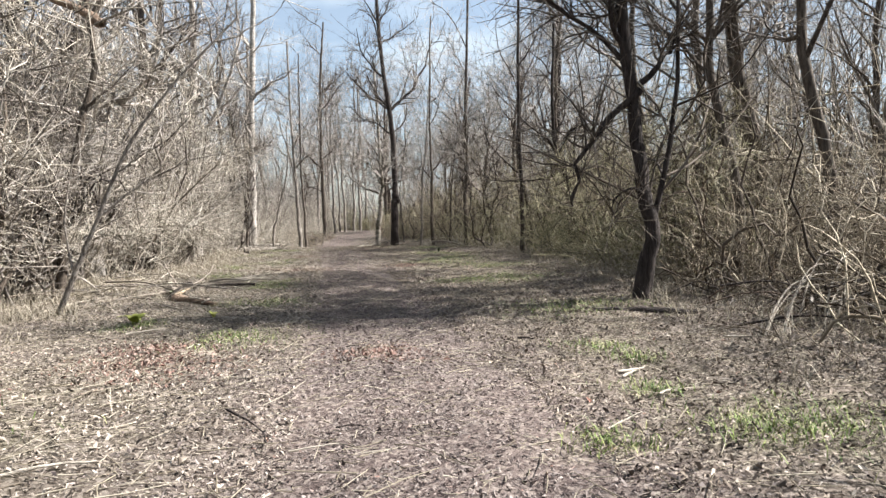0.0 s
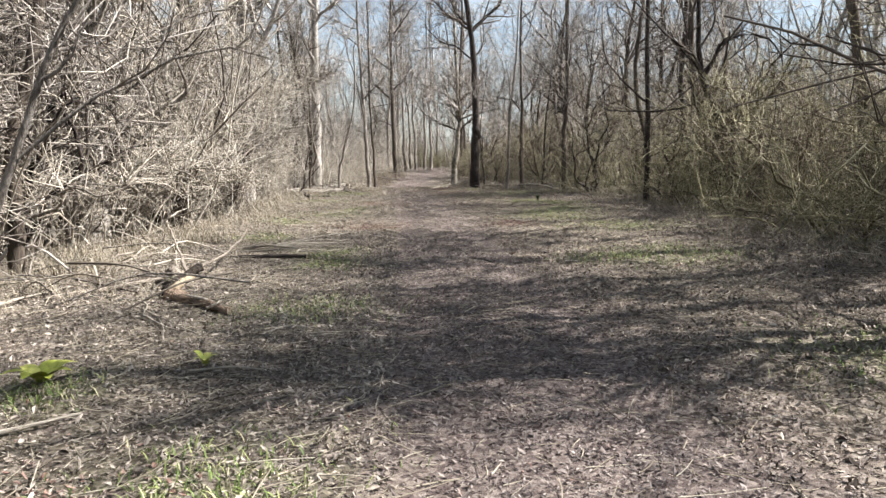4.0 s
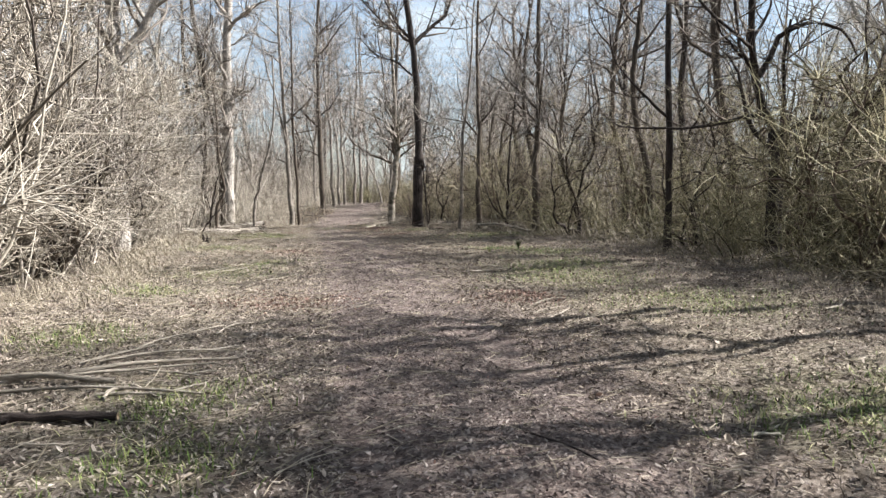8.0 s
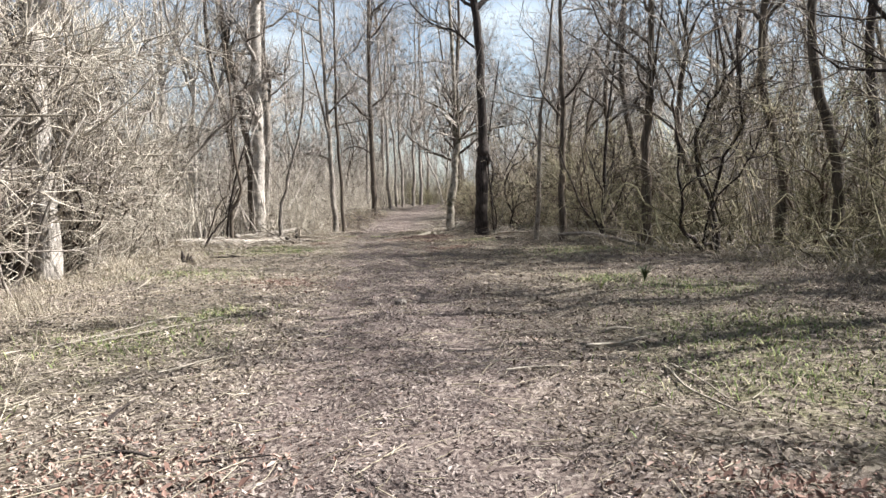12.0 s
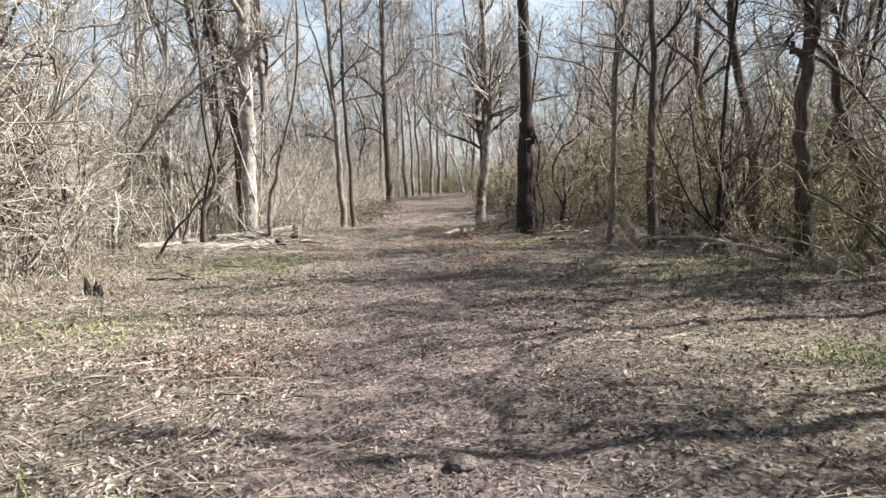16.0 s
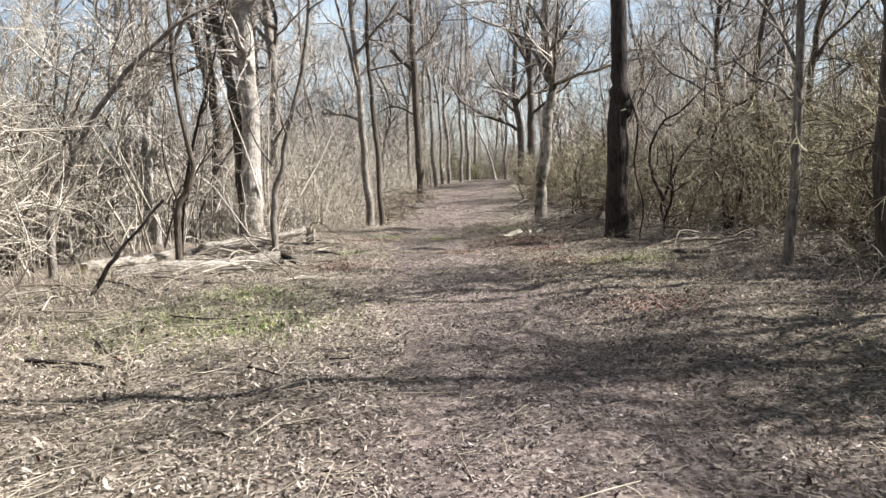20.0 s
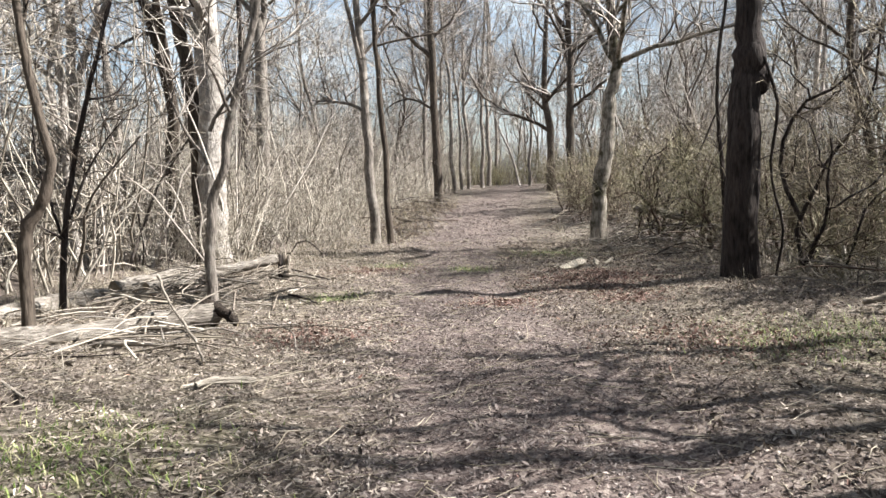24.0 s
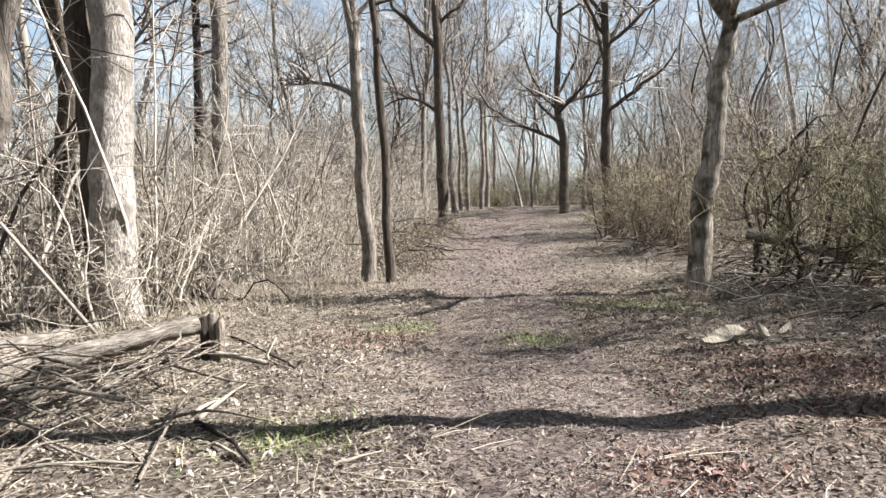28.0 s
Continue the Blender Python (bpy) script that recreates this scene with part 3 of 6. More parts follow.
tree("tree", at(5.43, 34.15), up(10, (0.3, 0.15, 0), (0.6, 0.45, 0), (1, 0.85, 0.1)), 0.075, 0.025, BARK_GREY, TWIG_GREY, "thin grey sapling leaning away from the path", sway=0.025, auto=6, low=0.3)
tree("tree", at(3.85, 46.8), up(13, (0.1, 0.02, 0), (0.17, 0.2, 0), (0.26, 0.32, 0), (0.32, 0.45, 0), (0.4, 0.35, 0), (0.55, 0.3, 0), (1, 0.1, 0.3)), 0.19, 0.07,
     BARK_MOSS, TWIG_GREY, "knobbly leaning tree with pale bark and dark moss",
     limbs=(([(0.4, 0, 4.3), (0.1, 0.1, 4.9), (-0.3, 0.2, 5.8), (-0.5, 0.2, 7.0)], 0.08), ([(0.35, 0, 4.6), (0.5, 0.1, 5.6), (0.9, 0.2, 7.0)], 0.07)), auto=7, low=0.55, sway=0.02, knobs=((0.2, 0.3), (0.3, 0.2), (0.42, 0.3), (0.5, 0.25)))
tree("tree", at(5.55, 59.3), up(14, (0.3, -0.15, 0), (0.6, -0.1, 0), (1, 0.1, 0)), 0.19, 0.07, BARK_BROWN, TWIG_GREY, "brown tree where the path bends", forks=2, sway=0.04, auto=9, subs=90, twigs=420, low=0.3)
tree("tree", at(6.95, 75.0), up(15, (0.25, 0, 0), (0.4, -0.3, 0), (0.7, -0.1, 0), (1, 0.3, 0)), 0.27, 0.09, BARK_BROWN, TWIG_GREY,
     "old spreading tree with a long low limb reaching over the path",
     limbs=(([(0, 0, 3.6), (-1.2, 0, 4.4), (-2.6, 0, 4.9), (-4.0, 0.2, 5.8), (-4.9, 0.2, 7.4)], 0.12), ([(-0.2, 0, 5.4), (-1.4, 0, 6.8), (-2.2, 0, 9)], 0.10),
            ([(-0.2, 0, 5.6), (1.2, 0, 6.8), (2.4, 0, 7.2), (3.5, 0, 8.5)], 0.10), ([(-0.2, 0, 6.5), (0.8, 0, 8.6), (1.0, 0, 11)], 0.09)), auto=9, subs=230, twigs=900, low=0.36, spread=(45, 80), reach=(3.0, 7.0))
tree("tree", at(-1.69, 49.3), up(15, (0.2, -0.1, 0), (0.5, -0.3, 0), (1, -0.5, 0)), 0.145, 0.06, BARK_GREY, TWIG_GREY, "tall straight grey tree at the path edge", auto=10, subs=100, twigs=480, low=0.38, reach=(1.5, 4.0), forks=1, sway=0.03)
tree("tree", at(-1.25, 49.0), up(14, (0.3, -0.15, 0), (0.6, -0.2, 0), (1, -0.1, 0)), 0.09, 0.035, BARK_BROWN, TWIG_GREY, "slender brown tree beside a stouter grey one", auto=9, subs=80, twigs=380, low=0.38, reach=(1.2, 3.2), sway=0.03)
tree("tree", at(0.0, 60.0), up(19, (0.2, 0.0, 0), (0.42, -0.1, 0), (0.7, 0.05, 0), (1, 0.4, 0)), 0.19, 0.07, BARK_BROWN, TWIG_DARK,
     "tall brown tree with a slanting limb over the path",
     limbs=(([(-0.1, 0, 6.3), (-0.8, 0, 7.0), (-1.6, 0, 7.9), (-2.1, 0.1, 9.4)], 0.10), ([(-0.05, 0, 7), (0.9, 0, 7.9), (1.7, 0, 9.2)], 0.07),
            ([(-0.1, 0, 4.2), (-0.9, 0, 4.6), (-1.8, 0, 4.5), (-2.5, 0, 3.4)], 0.05)), auto=10, subs=90, twigs=430, low=0.5, reach=(2.5, 6.0), sway=0.03)
tree("tree", at(-4.6, 44.6), up(17, (0.1, 0.02, 0), (0.3, 0.1, 0), (0.6, 0.25, 0), (1, 0.6, 0)), 0.31, 0.16, BARK_PALE, TWIG_GREY,
     "big pale-barked tree behind a fallen log", sway=0.03, auto=9, subs=110, twigs=520, low=0.45)
tree("tree", at(-4.88, 44.85), up(15, (0.1, -0.02, 0), (0.25, -0.1, 0), (0.4, -0.45, 0), (0.6, -0.9, 0), (1, -1.6, 0)), 0.2, 0.08, BARK_BROWN, TWIG_GREY,
     "dark leaning trunk close against a big pale tree", auto=6, low=0.65)
tree("tree", at(-2.79, 38.5), up(7.5, (0.1, 0.0, 0), (0.15, 0.05, 0), (0.2, 0.1, 0), (0.25, 0.25, 0), (0.3, 0.3, 0), (0.4, 0.52, 0), (0.52, 0.8, 0), (0.75, 1.0, 0), (1, 0.95, 0.1)), 0.07, 0.035,
     BARK_GREY, TWIG_GREY, "curved grey sapling standing among fallen branches", knobs=((0.22, 0.22), (0.3, 0.15)), sway=0.01,
     limbs=(([(0.1, 0, 2.3), (0.35, 0, 2.7), (0.8, 0, 3.2), (1.3, 0.1, 3.4)], 0.025), ([(0.05, 0, 1.9), (-0.3, 0.1, 2.5), (-0.5, 0.1, 3.4)], 0.025)), auto=3, subs=16, twigs=44, low=0.5, reach=(0.6, 1.6))
tree("tree", at(-4.09, 36.7), up(6.5, (0.1, 0.0, 0), (0.17, 0.05, 0), (0.22, 0.25, 0), (0.27, 0.35, 0), (0.33, 0.3, 0), (0.5, 0.15, 0), (0.7, 0.15, 0), (1, 0.0, 0.1)),
     0.066, 0.03, BARK_BROWN, TWIG_DARK, "crooked dark sapling with a zigzag trunk", knobs=((0.2, 0.3), (0.28, 0.3), (0.4, 0.2)), auto=4, subs=14, twigs=36, low=0.4, reach=(0.6, 1.4))
tree("tree", at(-5.12, 12.96), up(15, (0.2, 0.05, 0), (0.5, 0.3, 0), (1, 0.9, 0)), 0.30, 0.13, BARK_PALE, TWIG_GREY, "big pale tree in the tan brush", auto=9, subs=100, twigs=460, low=0.35)
tree("tree", at(-6.3, 12.2), up(14, (0.3, -0.1, 0), (0.6, 0, 0), (1, -0.3, 0)), 0.2, 0.07, BARK_BROWN, TWIG_GREY, "brown tree standing in thick brush", forks=2, sway=0.04, auto=8, low=0.4)
tree("tree", at(-6.7, 24.5), up(15, (0.3, 0.1, 0), (0.6, 0.3, 0), (1, 0.2, 0)), 0.26, 0.09, BARK_BROWN, TWIG_GREY, "brown tree standing in thick brush", forks=2, sway=0.04, auto=8, low=0.35)
tree("tree", at(-4.9, 25.5), up(14, (0.3, 0.05, 0), (0.6, 0.2, 0), (1, 0.5, 0)), 0.22, 0.08, BARK_PALE, TWIG_GREY, "pale slim tree in the tan brush", forks=2, sway=0.04, auto=8, low=0.35)
torn = tree("tree", at(-4.5, 9.0), up(8, (0.12, 0.07, 0), (0.25, 0.22, 0), (0.42, 0.5, 0.1), (0.6, 0.75, 0.2), (0.8, 0.7, 0.2), (1, 1.0, 0.3)), 0.1, 0.03, BARK_BROWN, TWIG_GREY, "brown leaning tree with a rough dark trunk in the brush", auto=7, subs=50, twigs=240, low=0.4, reach=(0.8, 2.5), sway=0.04)
part("torn_limb", mesh_of("torn_limb", *rings(spline([(0.05, 0, 5.62), (0.35, -0.05, 5.5), (0.7, 0, 5.35), (1.0, -0.05, 5.12)], 12)[None], np.linspace(0.05, 0.1, 12)[None], 9, 0.25), RED_WOOD),
     torn, "reddish torn limb hanging from the trunk")
tree("tree", at(-3.5, 5.8), up(4.5, (0.15, 0.35, 0), (0.35, 0.75, 0), (0.55, 1.15, 0), (0.75, 1.8, 0), (1, 2.8, 0.2)), 0.045, 0.015, BARK_GREY, TWIG_GREY,
     "thin sapling arching low towards the path",
     limbs=(([(0.75, 0, 1.5), (1.4, 0.1, 2.0), (2.0, 0.2, 2.3), (2.5, 0.2, 2.38), (2.9, 0.3, 2.3)], 0.02), ([(0.3, 0, 0.7), (0.2, 0.1, 1.6), (0.5, 0.1, 2.8)], 0.02)),
     auto=5, subs=22, twigs=60, low=0.3, reach=(0.6, 1.6))
tree("tree", at(-6.2, 36.5), up(4.6, (0.25, 0.08, 0), (0.4, 0.4, 0), (0.6, 0.95, 0), (0.8, 1.8, 0), (0.92, 2.5, 0), (1, 3.2, 0.1)), 0.075, 0.02, BARK_GREY, TWIG_GREY,
     "pale leaning tree that arches over towards the path", limbs=(([(0.5, 0, 2.0), (0.45, 0.1, 3.0), (0.8, 0.1, 4.2)], 0.03), ([(1.2, 0, 3.0), (1.3, 0.1, 3.8), (1.8, 0.1, 4.8)], 0.025)),
     auto=5, subs=36, twigs=130, low=0.4, reach=(0.7, 1.8), sway=0.02)
tree("tree", at(-6.8, 43.2), up(9, (0.2, -0.05, 0), (0.5, 0.0, 0), (1, 0.3, 0)), 0.09, 0.03, BARK_PALE, TWIG_GREY, "slim pale tree near a fallen log", forks=2, sway=0.04, auto=7, low=0.3)
tree("tree", at(-4.65, 38.4), up(5, (0.2, 0.12, 0), (0.45, 0.4, 0), (0.7, 0.8, 0), (1, 1.3, 0)), 0.045, 0.015, BARK_DARK, TWIG_DARK, "thin dark sapling with spreading branches",
     limbs=(([(0.2, 0, 1.2), (0.5, 0.1, 1.9), (0.9, 0.1, 2.4)], 0.02), ([(0.1, 0, 0.9), (-0.2, 0.1, 2), (-0.1, 0.1, 3.2)], 0.02)), auto=4, subs=16, twigs=40, low=0.2, reach=(0.5, 1.4))
tree("tree", at(-9.8, 49.1), up(14, (0.3, 0.05, 0), (0.6, 0.1, 0), (1, 0.3, 0)), 0.15, 0.05, BARK_PALE, TWIG_GREY, "pale slim tree set back in the wood", forks=2, sway=0.04, auto=8, low=0.4)
tree("tree", at(-6.6, 55.1), up(13, (0.3, 0, 0), (0.6, 0.1, 0), (1, 0.1, 0)), 0.15, 0.05, BARK_DARK, TWIG_GREY, "dark tree set back in the wood", sway=0.025, auto=7, low=0.4)
tree("tree", at(-5.6, 53.5), up(16, (0.3, 0.05, 0), (0.6, 0.0, 0), (1, 0.2, 0)), 0.25, 0.09, BARK_GREY, TWIG_GREY, "stout grey tree set back in the wood", forks=2, sway=0.04, auto=9, low=0.4)
for x, y, h, r, lean in ((2.2, 84, 19, 0.15, -0.3), (3.3, 86, 20, 0.16, 0.4), (1.6, 80, 18, 0.12, -0.4), (8.9, 79, 17, 0.15, 0.3), (4.4, 95, 21, 0.2, 0.2), (-0.6, 68, 18, 0.13, 0.3), (1.0, 76, 19, 0.14, -0.5), (0.2, 88, 20, 0.17, 0.5), (5.6, 100, 21, 0.18, -0.4), (7.8, 93, 19, 0.14, 0.6)):
    tree("tree", at(x, y), up(h, (0.3, lean * 0.3, 0), (0.6, lean, 0), (1, lean * 2, 0)), r, r * 0.35, BARK_GREY, TWIG_GREY, "distant grey-brown tree beyond the bend of the path",
         auto=10, subs=110, twigs=560, low=0.3, reach=(2.0, 5.0), forks=2, sway=0.08, group="trees at the bend")
tree("tree", at(6.6, 90), up(8, (0.3, -0.6, 0), (0.6, -1.6, 0), (1, -2.6, 0)), 0.11, 0.05, BARK_PALE, TWIG_GREY, "thin pale dead tree leaning across the bend", auto=4, subs=30, twigs=100)
tree("tree", at(15.8, 42.8), up(15, (0.3, 0, 0), (0.6, 0.1, 0), (1, 0.4, 0)), 0.18, 0.06, BARK_DARK, TWIG_GREY, "dark tree behind thick brush", forks=2, sway=0.04, auto=8, low=0.35)
tree("tree", at(5.35, 42.7), up(7, (0.2, -0.1, 0), (0.5, -0.2, 0), (1, 0.3, 0)), 0.05, 0.02, BARK_DARK, TWIG_DARK, "thin dark sapling behind a stout tree", auto=6, subs=18, twigs=50, low=0.3, reach=(0.7, 1.8))
tree("tree", at(6.5, 31.1), up(6, (0.2, 0.1, 0), (0.5, 0.2, 0), (1, 0.6, 0)), 0.06, 0.02, BARK_DARK, TWIG_DARK, "low dark sapling with many upright shoots",
     limbs=tuple(([(0, 0, 0.4), (dx * 0.5, dy * 0.4, 1.2), (dx, dy, 2.8)], 0.03) for dx, dy in ((-1.1, 0.2), (-0.6, -0.3), (0.5, 0.3), (1.0, -0.2), (1.5, 0.3))), auto=5, subs=30, twigs=110, low=0.2, reach=(0.7, 1.8))

# added shade casters: place, height and fullness set by the shade wanted on the ground
for x, y, h, r, full in ((7.6, 6.1, 7.5, 0.10, 1.1), (8.6, 5.0, 8, 0.12, 1.0), (9.2, 8.0, 9.5, 0.15, 0.7), (10.2, 10.0, 11, 0.17, 0.5), (9.4, 13.6, 11, 0.13, 0.75), (9.8, 22.2, 9.5, 0.15, 0.45), (9.5, 27.8, 7.5, 0.13, 0.35), (9.0, 25.0, 7.5, 0.12, 0.15), (10.4, 11.9, 11, 0.14, 0.8),
                         (8.6, 30.2, 5.4, 0.13, 0.4), (8.2, 33.4, 9, 0.13, 0.2), (8.4, 35.7, 8, 0.12, 0.5), (8.5, 38.7, 5.2, 0.10, 0.1), (8.6, 41.4, 6, 0.10, 0.3), (8.8, 44.3, 8, 0.12, 0.7)):
    tree("tree", at(x, y), up(h, (0.2, 0.1, 0), (0.5, -0.3, 0.2), (0.8, -0.2, 0.1), (1, 0.1, 0.2)), r, 0.04, BARK_BROWN, TWIG_GREY, "spreading bare brown tree added behind the brush for shade",
         auto=8 + int(8 * full), subs=30 + int(140 * full), twigs=80 + int(600 * full), fine=1, low=0.45, reach=(2.0, 4.5), group="spreading trees behind the brush")

# ---- woodland trees: a few kinds, copied ----
HEROES = [(o.location.x, o.location.y) for o in scene.collection.objects if o.type == "EMPTY"]
KIND_HEIGHT = (13, 15, 11, 16, 9, 14, 12)
kinds = []
for k in range(7):
    h = KIND_HEIGHT[k]
    lean = rng.uniform(-0.8, 0.8, 6)
    kinds.append(tree("tree", (0, 0, 0), up(h, (0.12, lean[0] * 0.3, 0.1), (0.25, lean[4] * 0.5, lean[5] * 0.5), (0.45, lean[1], lean[2]), (0.7, lean[1] * 1.3, lean[3]), (1, lean[0] * 2, lean[2] * 2)),
                      (0.11, 0.15, 0.07, 0.18, 0.05, 0.13, 0.08)[k], 0.025, (BARK_GREY, BARK_BROWN, BARK_GREY, BARK_PALE, BARK_GREY, BARK_BROWN, BARK_GREY)[k],
                      (TWIG_GREY, TWIG_GREY, TWIG_STRAW, TWIG_GREY, TWIG_STRAW, TWIG_GREY, TWIG_GREY)[k],
                      ("bare grey woodland tree", "bare brown woodland tree", "slender bare grey-brown tree", "tall bare pale tree", "thin bare grey sapling",
                       "bare brown forked woodland tree", "slender bare grey tree")[k] + " in early spring", auto=11, subs=95, twigs=520, fine=1, low=0.16, reach=(1.5, 5.0), group="woodland trees", forks=(2, 1, 0, 2, 0, 3, 1)[k], sway=(0.05, 0.04, 0.07, 0.04, 0.06, 0.05, 0.09)[k]))


def scatter(count, x_of, y_range, apart, taken, seed):
    r = np.random.default_rng(seed)
    out = []
    for _ in range(count * 30):
        y = r.uniform(*y_range)
        x = x_of(r, y)
        if all((x - a) ** 2 + (y - b) ** 2 > apart ** 2 for a, b in taken):
            taken.append((x, y))
            out.append((x, y, r))
            if len(out) == count:
                break
    return out


taken = list(HEROES)
spots = scatter(68, lambda r, y: edge_l(y) - 1.2 - 24 * r.random() ** 1.3, (-6, 100), 1.5, taken, 3)
spots += scatter(112, lambda r, y: edge_r(y) + 1.5 + 26 * r.random() ** 1.3, (-10, 100), 1.5, taken, 4)
spots += scatter(16, lambda r, y: r.uniform(-4, 16), (96, 122), 2.0, taken, 8)
first = {}
spots = [q for q in spots if not (7 < q[0] < 12 and (27 < q[1] < 32 or 36.5 < q[1] < 44)) and not (0 < q[0] < 15 and q[1] < 3)]  # gaps in the wood
for x, y, r in spots:
    k = int(r.integers(0, 7))
    s = r.uniform(0.8, 1.3)
    if x > middle(y) and y < 75:
        s = min(s, max(0.5, float(x - middle(y)) / KIND_HEIGHT[k]))  # low by the path on the sunny side, taller further in
    m = pose(x, y, float(ground_z(x, y)) - 0.05, r.uniform(-3, 3), r.uniform(-3, 3), r.uniform(0, 360)) @ Matrix.Scale(s, 4)
    if k not in first:
        first[k] = kinds[k]
        kinds[k].matrix_basis = m
    else:
        c = copy_thing(kinds[k], m)
        c.matrix_basis = m


# ---- brush ----
def shrub(label, stem, twig, height, stems, lean, droop, thin, subs, twigs, bias=(0, 0), buds=0):
    """A many-stemmed bare bush: stout stems one by one, and the thin shoots and twigs on them."""
    e = thing("shrub", (0, 0, 0), label, "shrub", "shrubs along the path")

    def shoots(n, spread, r_low, r_high):
        a = rng.uniform(0, 2 * np.pi, n)
        d = rng.uniform(0, spread, n)
        foot = np.stack([np.cos(a) * d, np.sin(a) * d, np.full(n, -0.05)], 1)
        way = np.stack([np.cos(a) * lean + bias[0], np.sin(a) * lean + bias[1], np.ones(n)], 1) + rng.normal(0, 0.18, (n, 3))
        pts = grow(foot, way, height * rng.uniform(0.5, 1.25, n), 10, 0.36, 0.03 - droop)
        off = pts[:, :, :2] - foot[:, None, :2]
        pts[:, :, :2] = foot[:, None, :2] + off / (1 + np.linalg.norm(off, axis=2, keepdims=True) / (1.1 * height))
        return pts, taper(rng.uniform(r_low, r_high, n), 10, 0.3)

    pts, rad = shoots(stems, 0.6, 0.010, 0.028)
    for k in range(stems):
        part("stem", mesh_of("stem", *rings(pts[k:k + 1], rad[k:k + 1], 5), stem), e)
    pts2, rad2 = shoots(thin, 0.9, 0.007, 0.014)
    pts, rad = np.concatenate([pts, pts2]), np.concatenate([rad, rad2])
    subs, twigs = int(subs * 0.75), int(twigs * 0.5)
    a1, w1, r1, _ = sprout(pts, rad, subs, 0.15, 1.0, (35, 80))
    b1 = grow(a1, w1, rng.uniform(0.4, 1.3, subs) * height / 2.6, 6, 0.5, 0.04 - droop * 0.5)
    t1 = taper(np.clip(r1 * 0.65, 0.006, 0.015), 6, 0.4)
    a2, w2, r2, _ = sprout(b1, t1, twigs, 0.1, 1.0, (30, 80))
    b2 = grow(a2, w2, rng.uniform(0.2, 0.75, twigs), 4, 0.5, 0.02)
    t2 = taper(np.clip(r2 * 0.7, 0.004, 0.008), 4, 0.5)
    tagged(part("crown", mesh_of("crown", *joined([rings(pts2, rad2, 3), rings(b1, t1, 3), rings(b2, t2, 3)]), twig), e), kind="stuff")
    if buds:
        at_b = b2[rng.integers(0, len(b2), buds), rng.integers(1, 4, buds)] + rng.normal(0, 0.006, (buds, 3))
        u, v = unit(rng.normal(size=(buds, 3))), unit(rng.normal(size=(buds, 3)))
        size = rng.uniform(0.006, 0.016, buds)[:, None]
        quad = np.stack([at_b - u * size, at_b - v * size * 0.5, at_b + u * size, at_b + v * size * 0.5], 1).reshape(-1, 3)
        tagged(part("budding", mesh_of("budding", quad, np.arange(buds * 4).reshape(-1, 4), BUD, False), e, "yellow-green opening buds"), kind="stuff")
    return e


def thicket_data(stem, height, stems, subs, twigs, size=4.2):
    """A stretch of undergrowth whose stems nobody could count."""
    foot = np.stack([rng.uniform(-size / 2, size / 2, stems), rng.uniform(-size / 2, size / 2, stems), np.full(stems, -0.05)], 1)
    pts = grow(foot, np.array([0, 0, 1.0]) + rng.normal(0, 0.16, (stems, 3)), height * rng.uniform(0.35, 1.7, stems), 8, 0.18, 0.03)
    rad = taper(rng.uniform(0.008, 0.036, stems), 8, 0.3)
    a1, w1, r1, _ = sprout(pts, rad, subs, 0.15, 1.0, (35, 80))
    b1 = grow(a1, w1, rng.uniform(0.5, 1.6, subs), 4, 0.3, 0.03)
    t1 = taper(np.clip(r1 * 0.65, 0.007, 0.014), 4, 0.4)
    a2, w2, r2, _ = sprout(b1, t1, twigs, 0.1, 1.0, (25, 65))
    b2 = grow(a2, w2, rng.uniform(0.25, 0.8, twigs), 2, 0.15, 0.02)
    return mesh_of("thicket", *joined([rings(pts, rad, 3), rings(b1, t1, 3), rings(b2, taper(np.clip(r2 * 0.7, 0.0045, 0.009), 2, 0.5), 3)]), stem)


L_KINDS = [shrub("dense tan bare shrub with arching stems", TWIG_STRAW, TWIG_STRAW, 3.3, 9, 0.3, 0.05, 14, 110, 520, (0.05, 0)),
           shrub("tan bare shrub leaning out over the path edge", TWIG_STRAW, TWIG_STRAW, 2.8, 9, 0.38, 0.09, 16, 110, 520, (0.2, 0)),
           shrub("tall tan bare shrub with upright stems", TWIG_STRAW, TWIG_STRAW, 4.0, 8, 0.2, 0.02, 12, 120, 560),
           shrub("grey bare shrub with upright stems", TWIG_GREY, TWIG_STRAW, 3.6, 9, 0.3, 0.05, 12, 110, 520),
           shrub("low tan tangle of arching canes", TWIG_STRAW, TWIG_STRAW, 1.8, 10, 0.7, 0.18, 18, 90, 420, (0.2, 0))]
R_KINDS = [shrub("dense olive-brown bare shrub", TWIG_OLIVE, TWIG_OLIVE, 3.0, 9, 0.4, 0.06, 16, 130, 640, buds=1900),
           shrub("olive bare shrub with arching stems", TWIG_OLIVE, TWIG_OLIVE, 2.4, 9, 0.55, 0.14, 16, 120, 600, (-0.25, 0), buds=1900),
           shrub("tall brown bare shrub with upright stems", TWIG_RUST, TWIG_OLIVE, 3.8, 8, 0.25, 0.03, 14, 130, 620, buds=1300),
           shrub("grey-brown bare shrub with fine twigs", TWIG_GREY, TWIG_RUST, 3.4, 9, 0.35, 0.05, 14, 120, 600),
           shrub("low brown tangle of arching canes", TWIG_RUST, TWIG_OLIVE, 1.7, 10, 0.8, 0.22, 18, 90, 440, (-0.2, 0))]


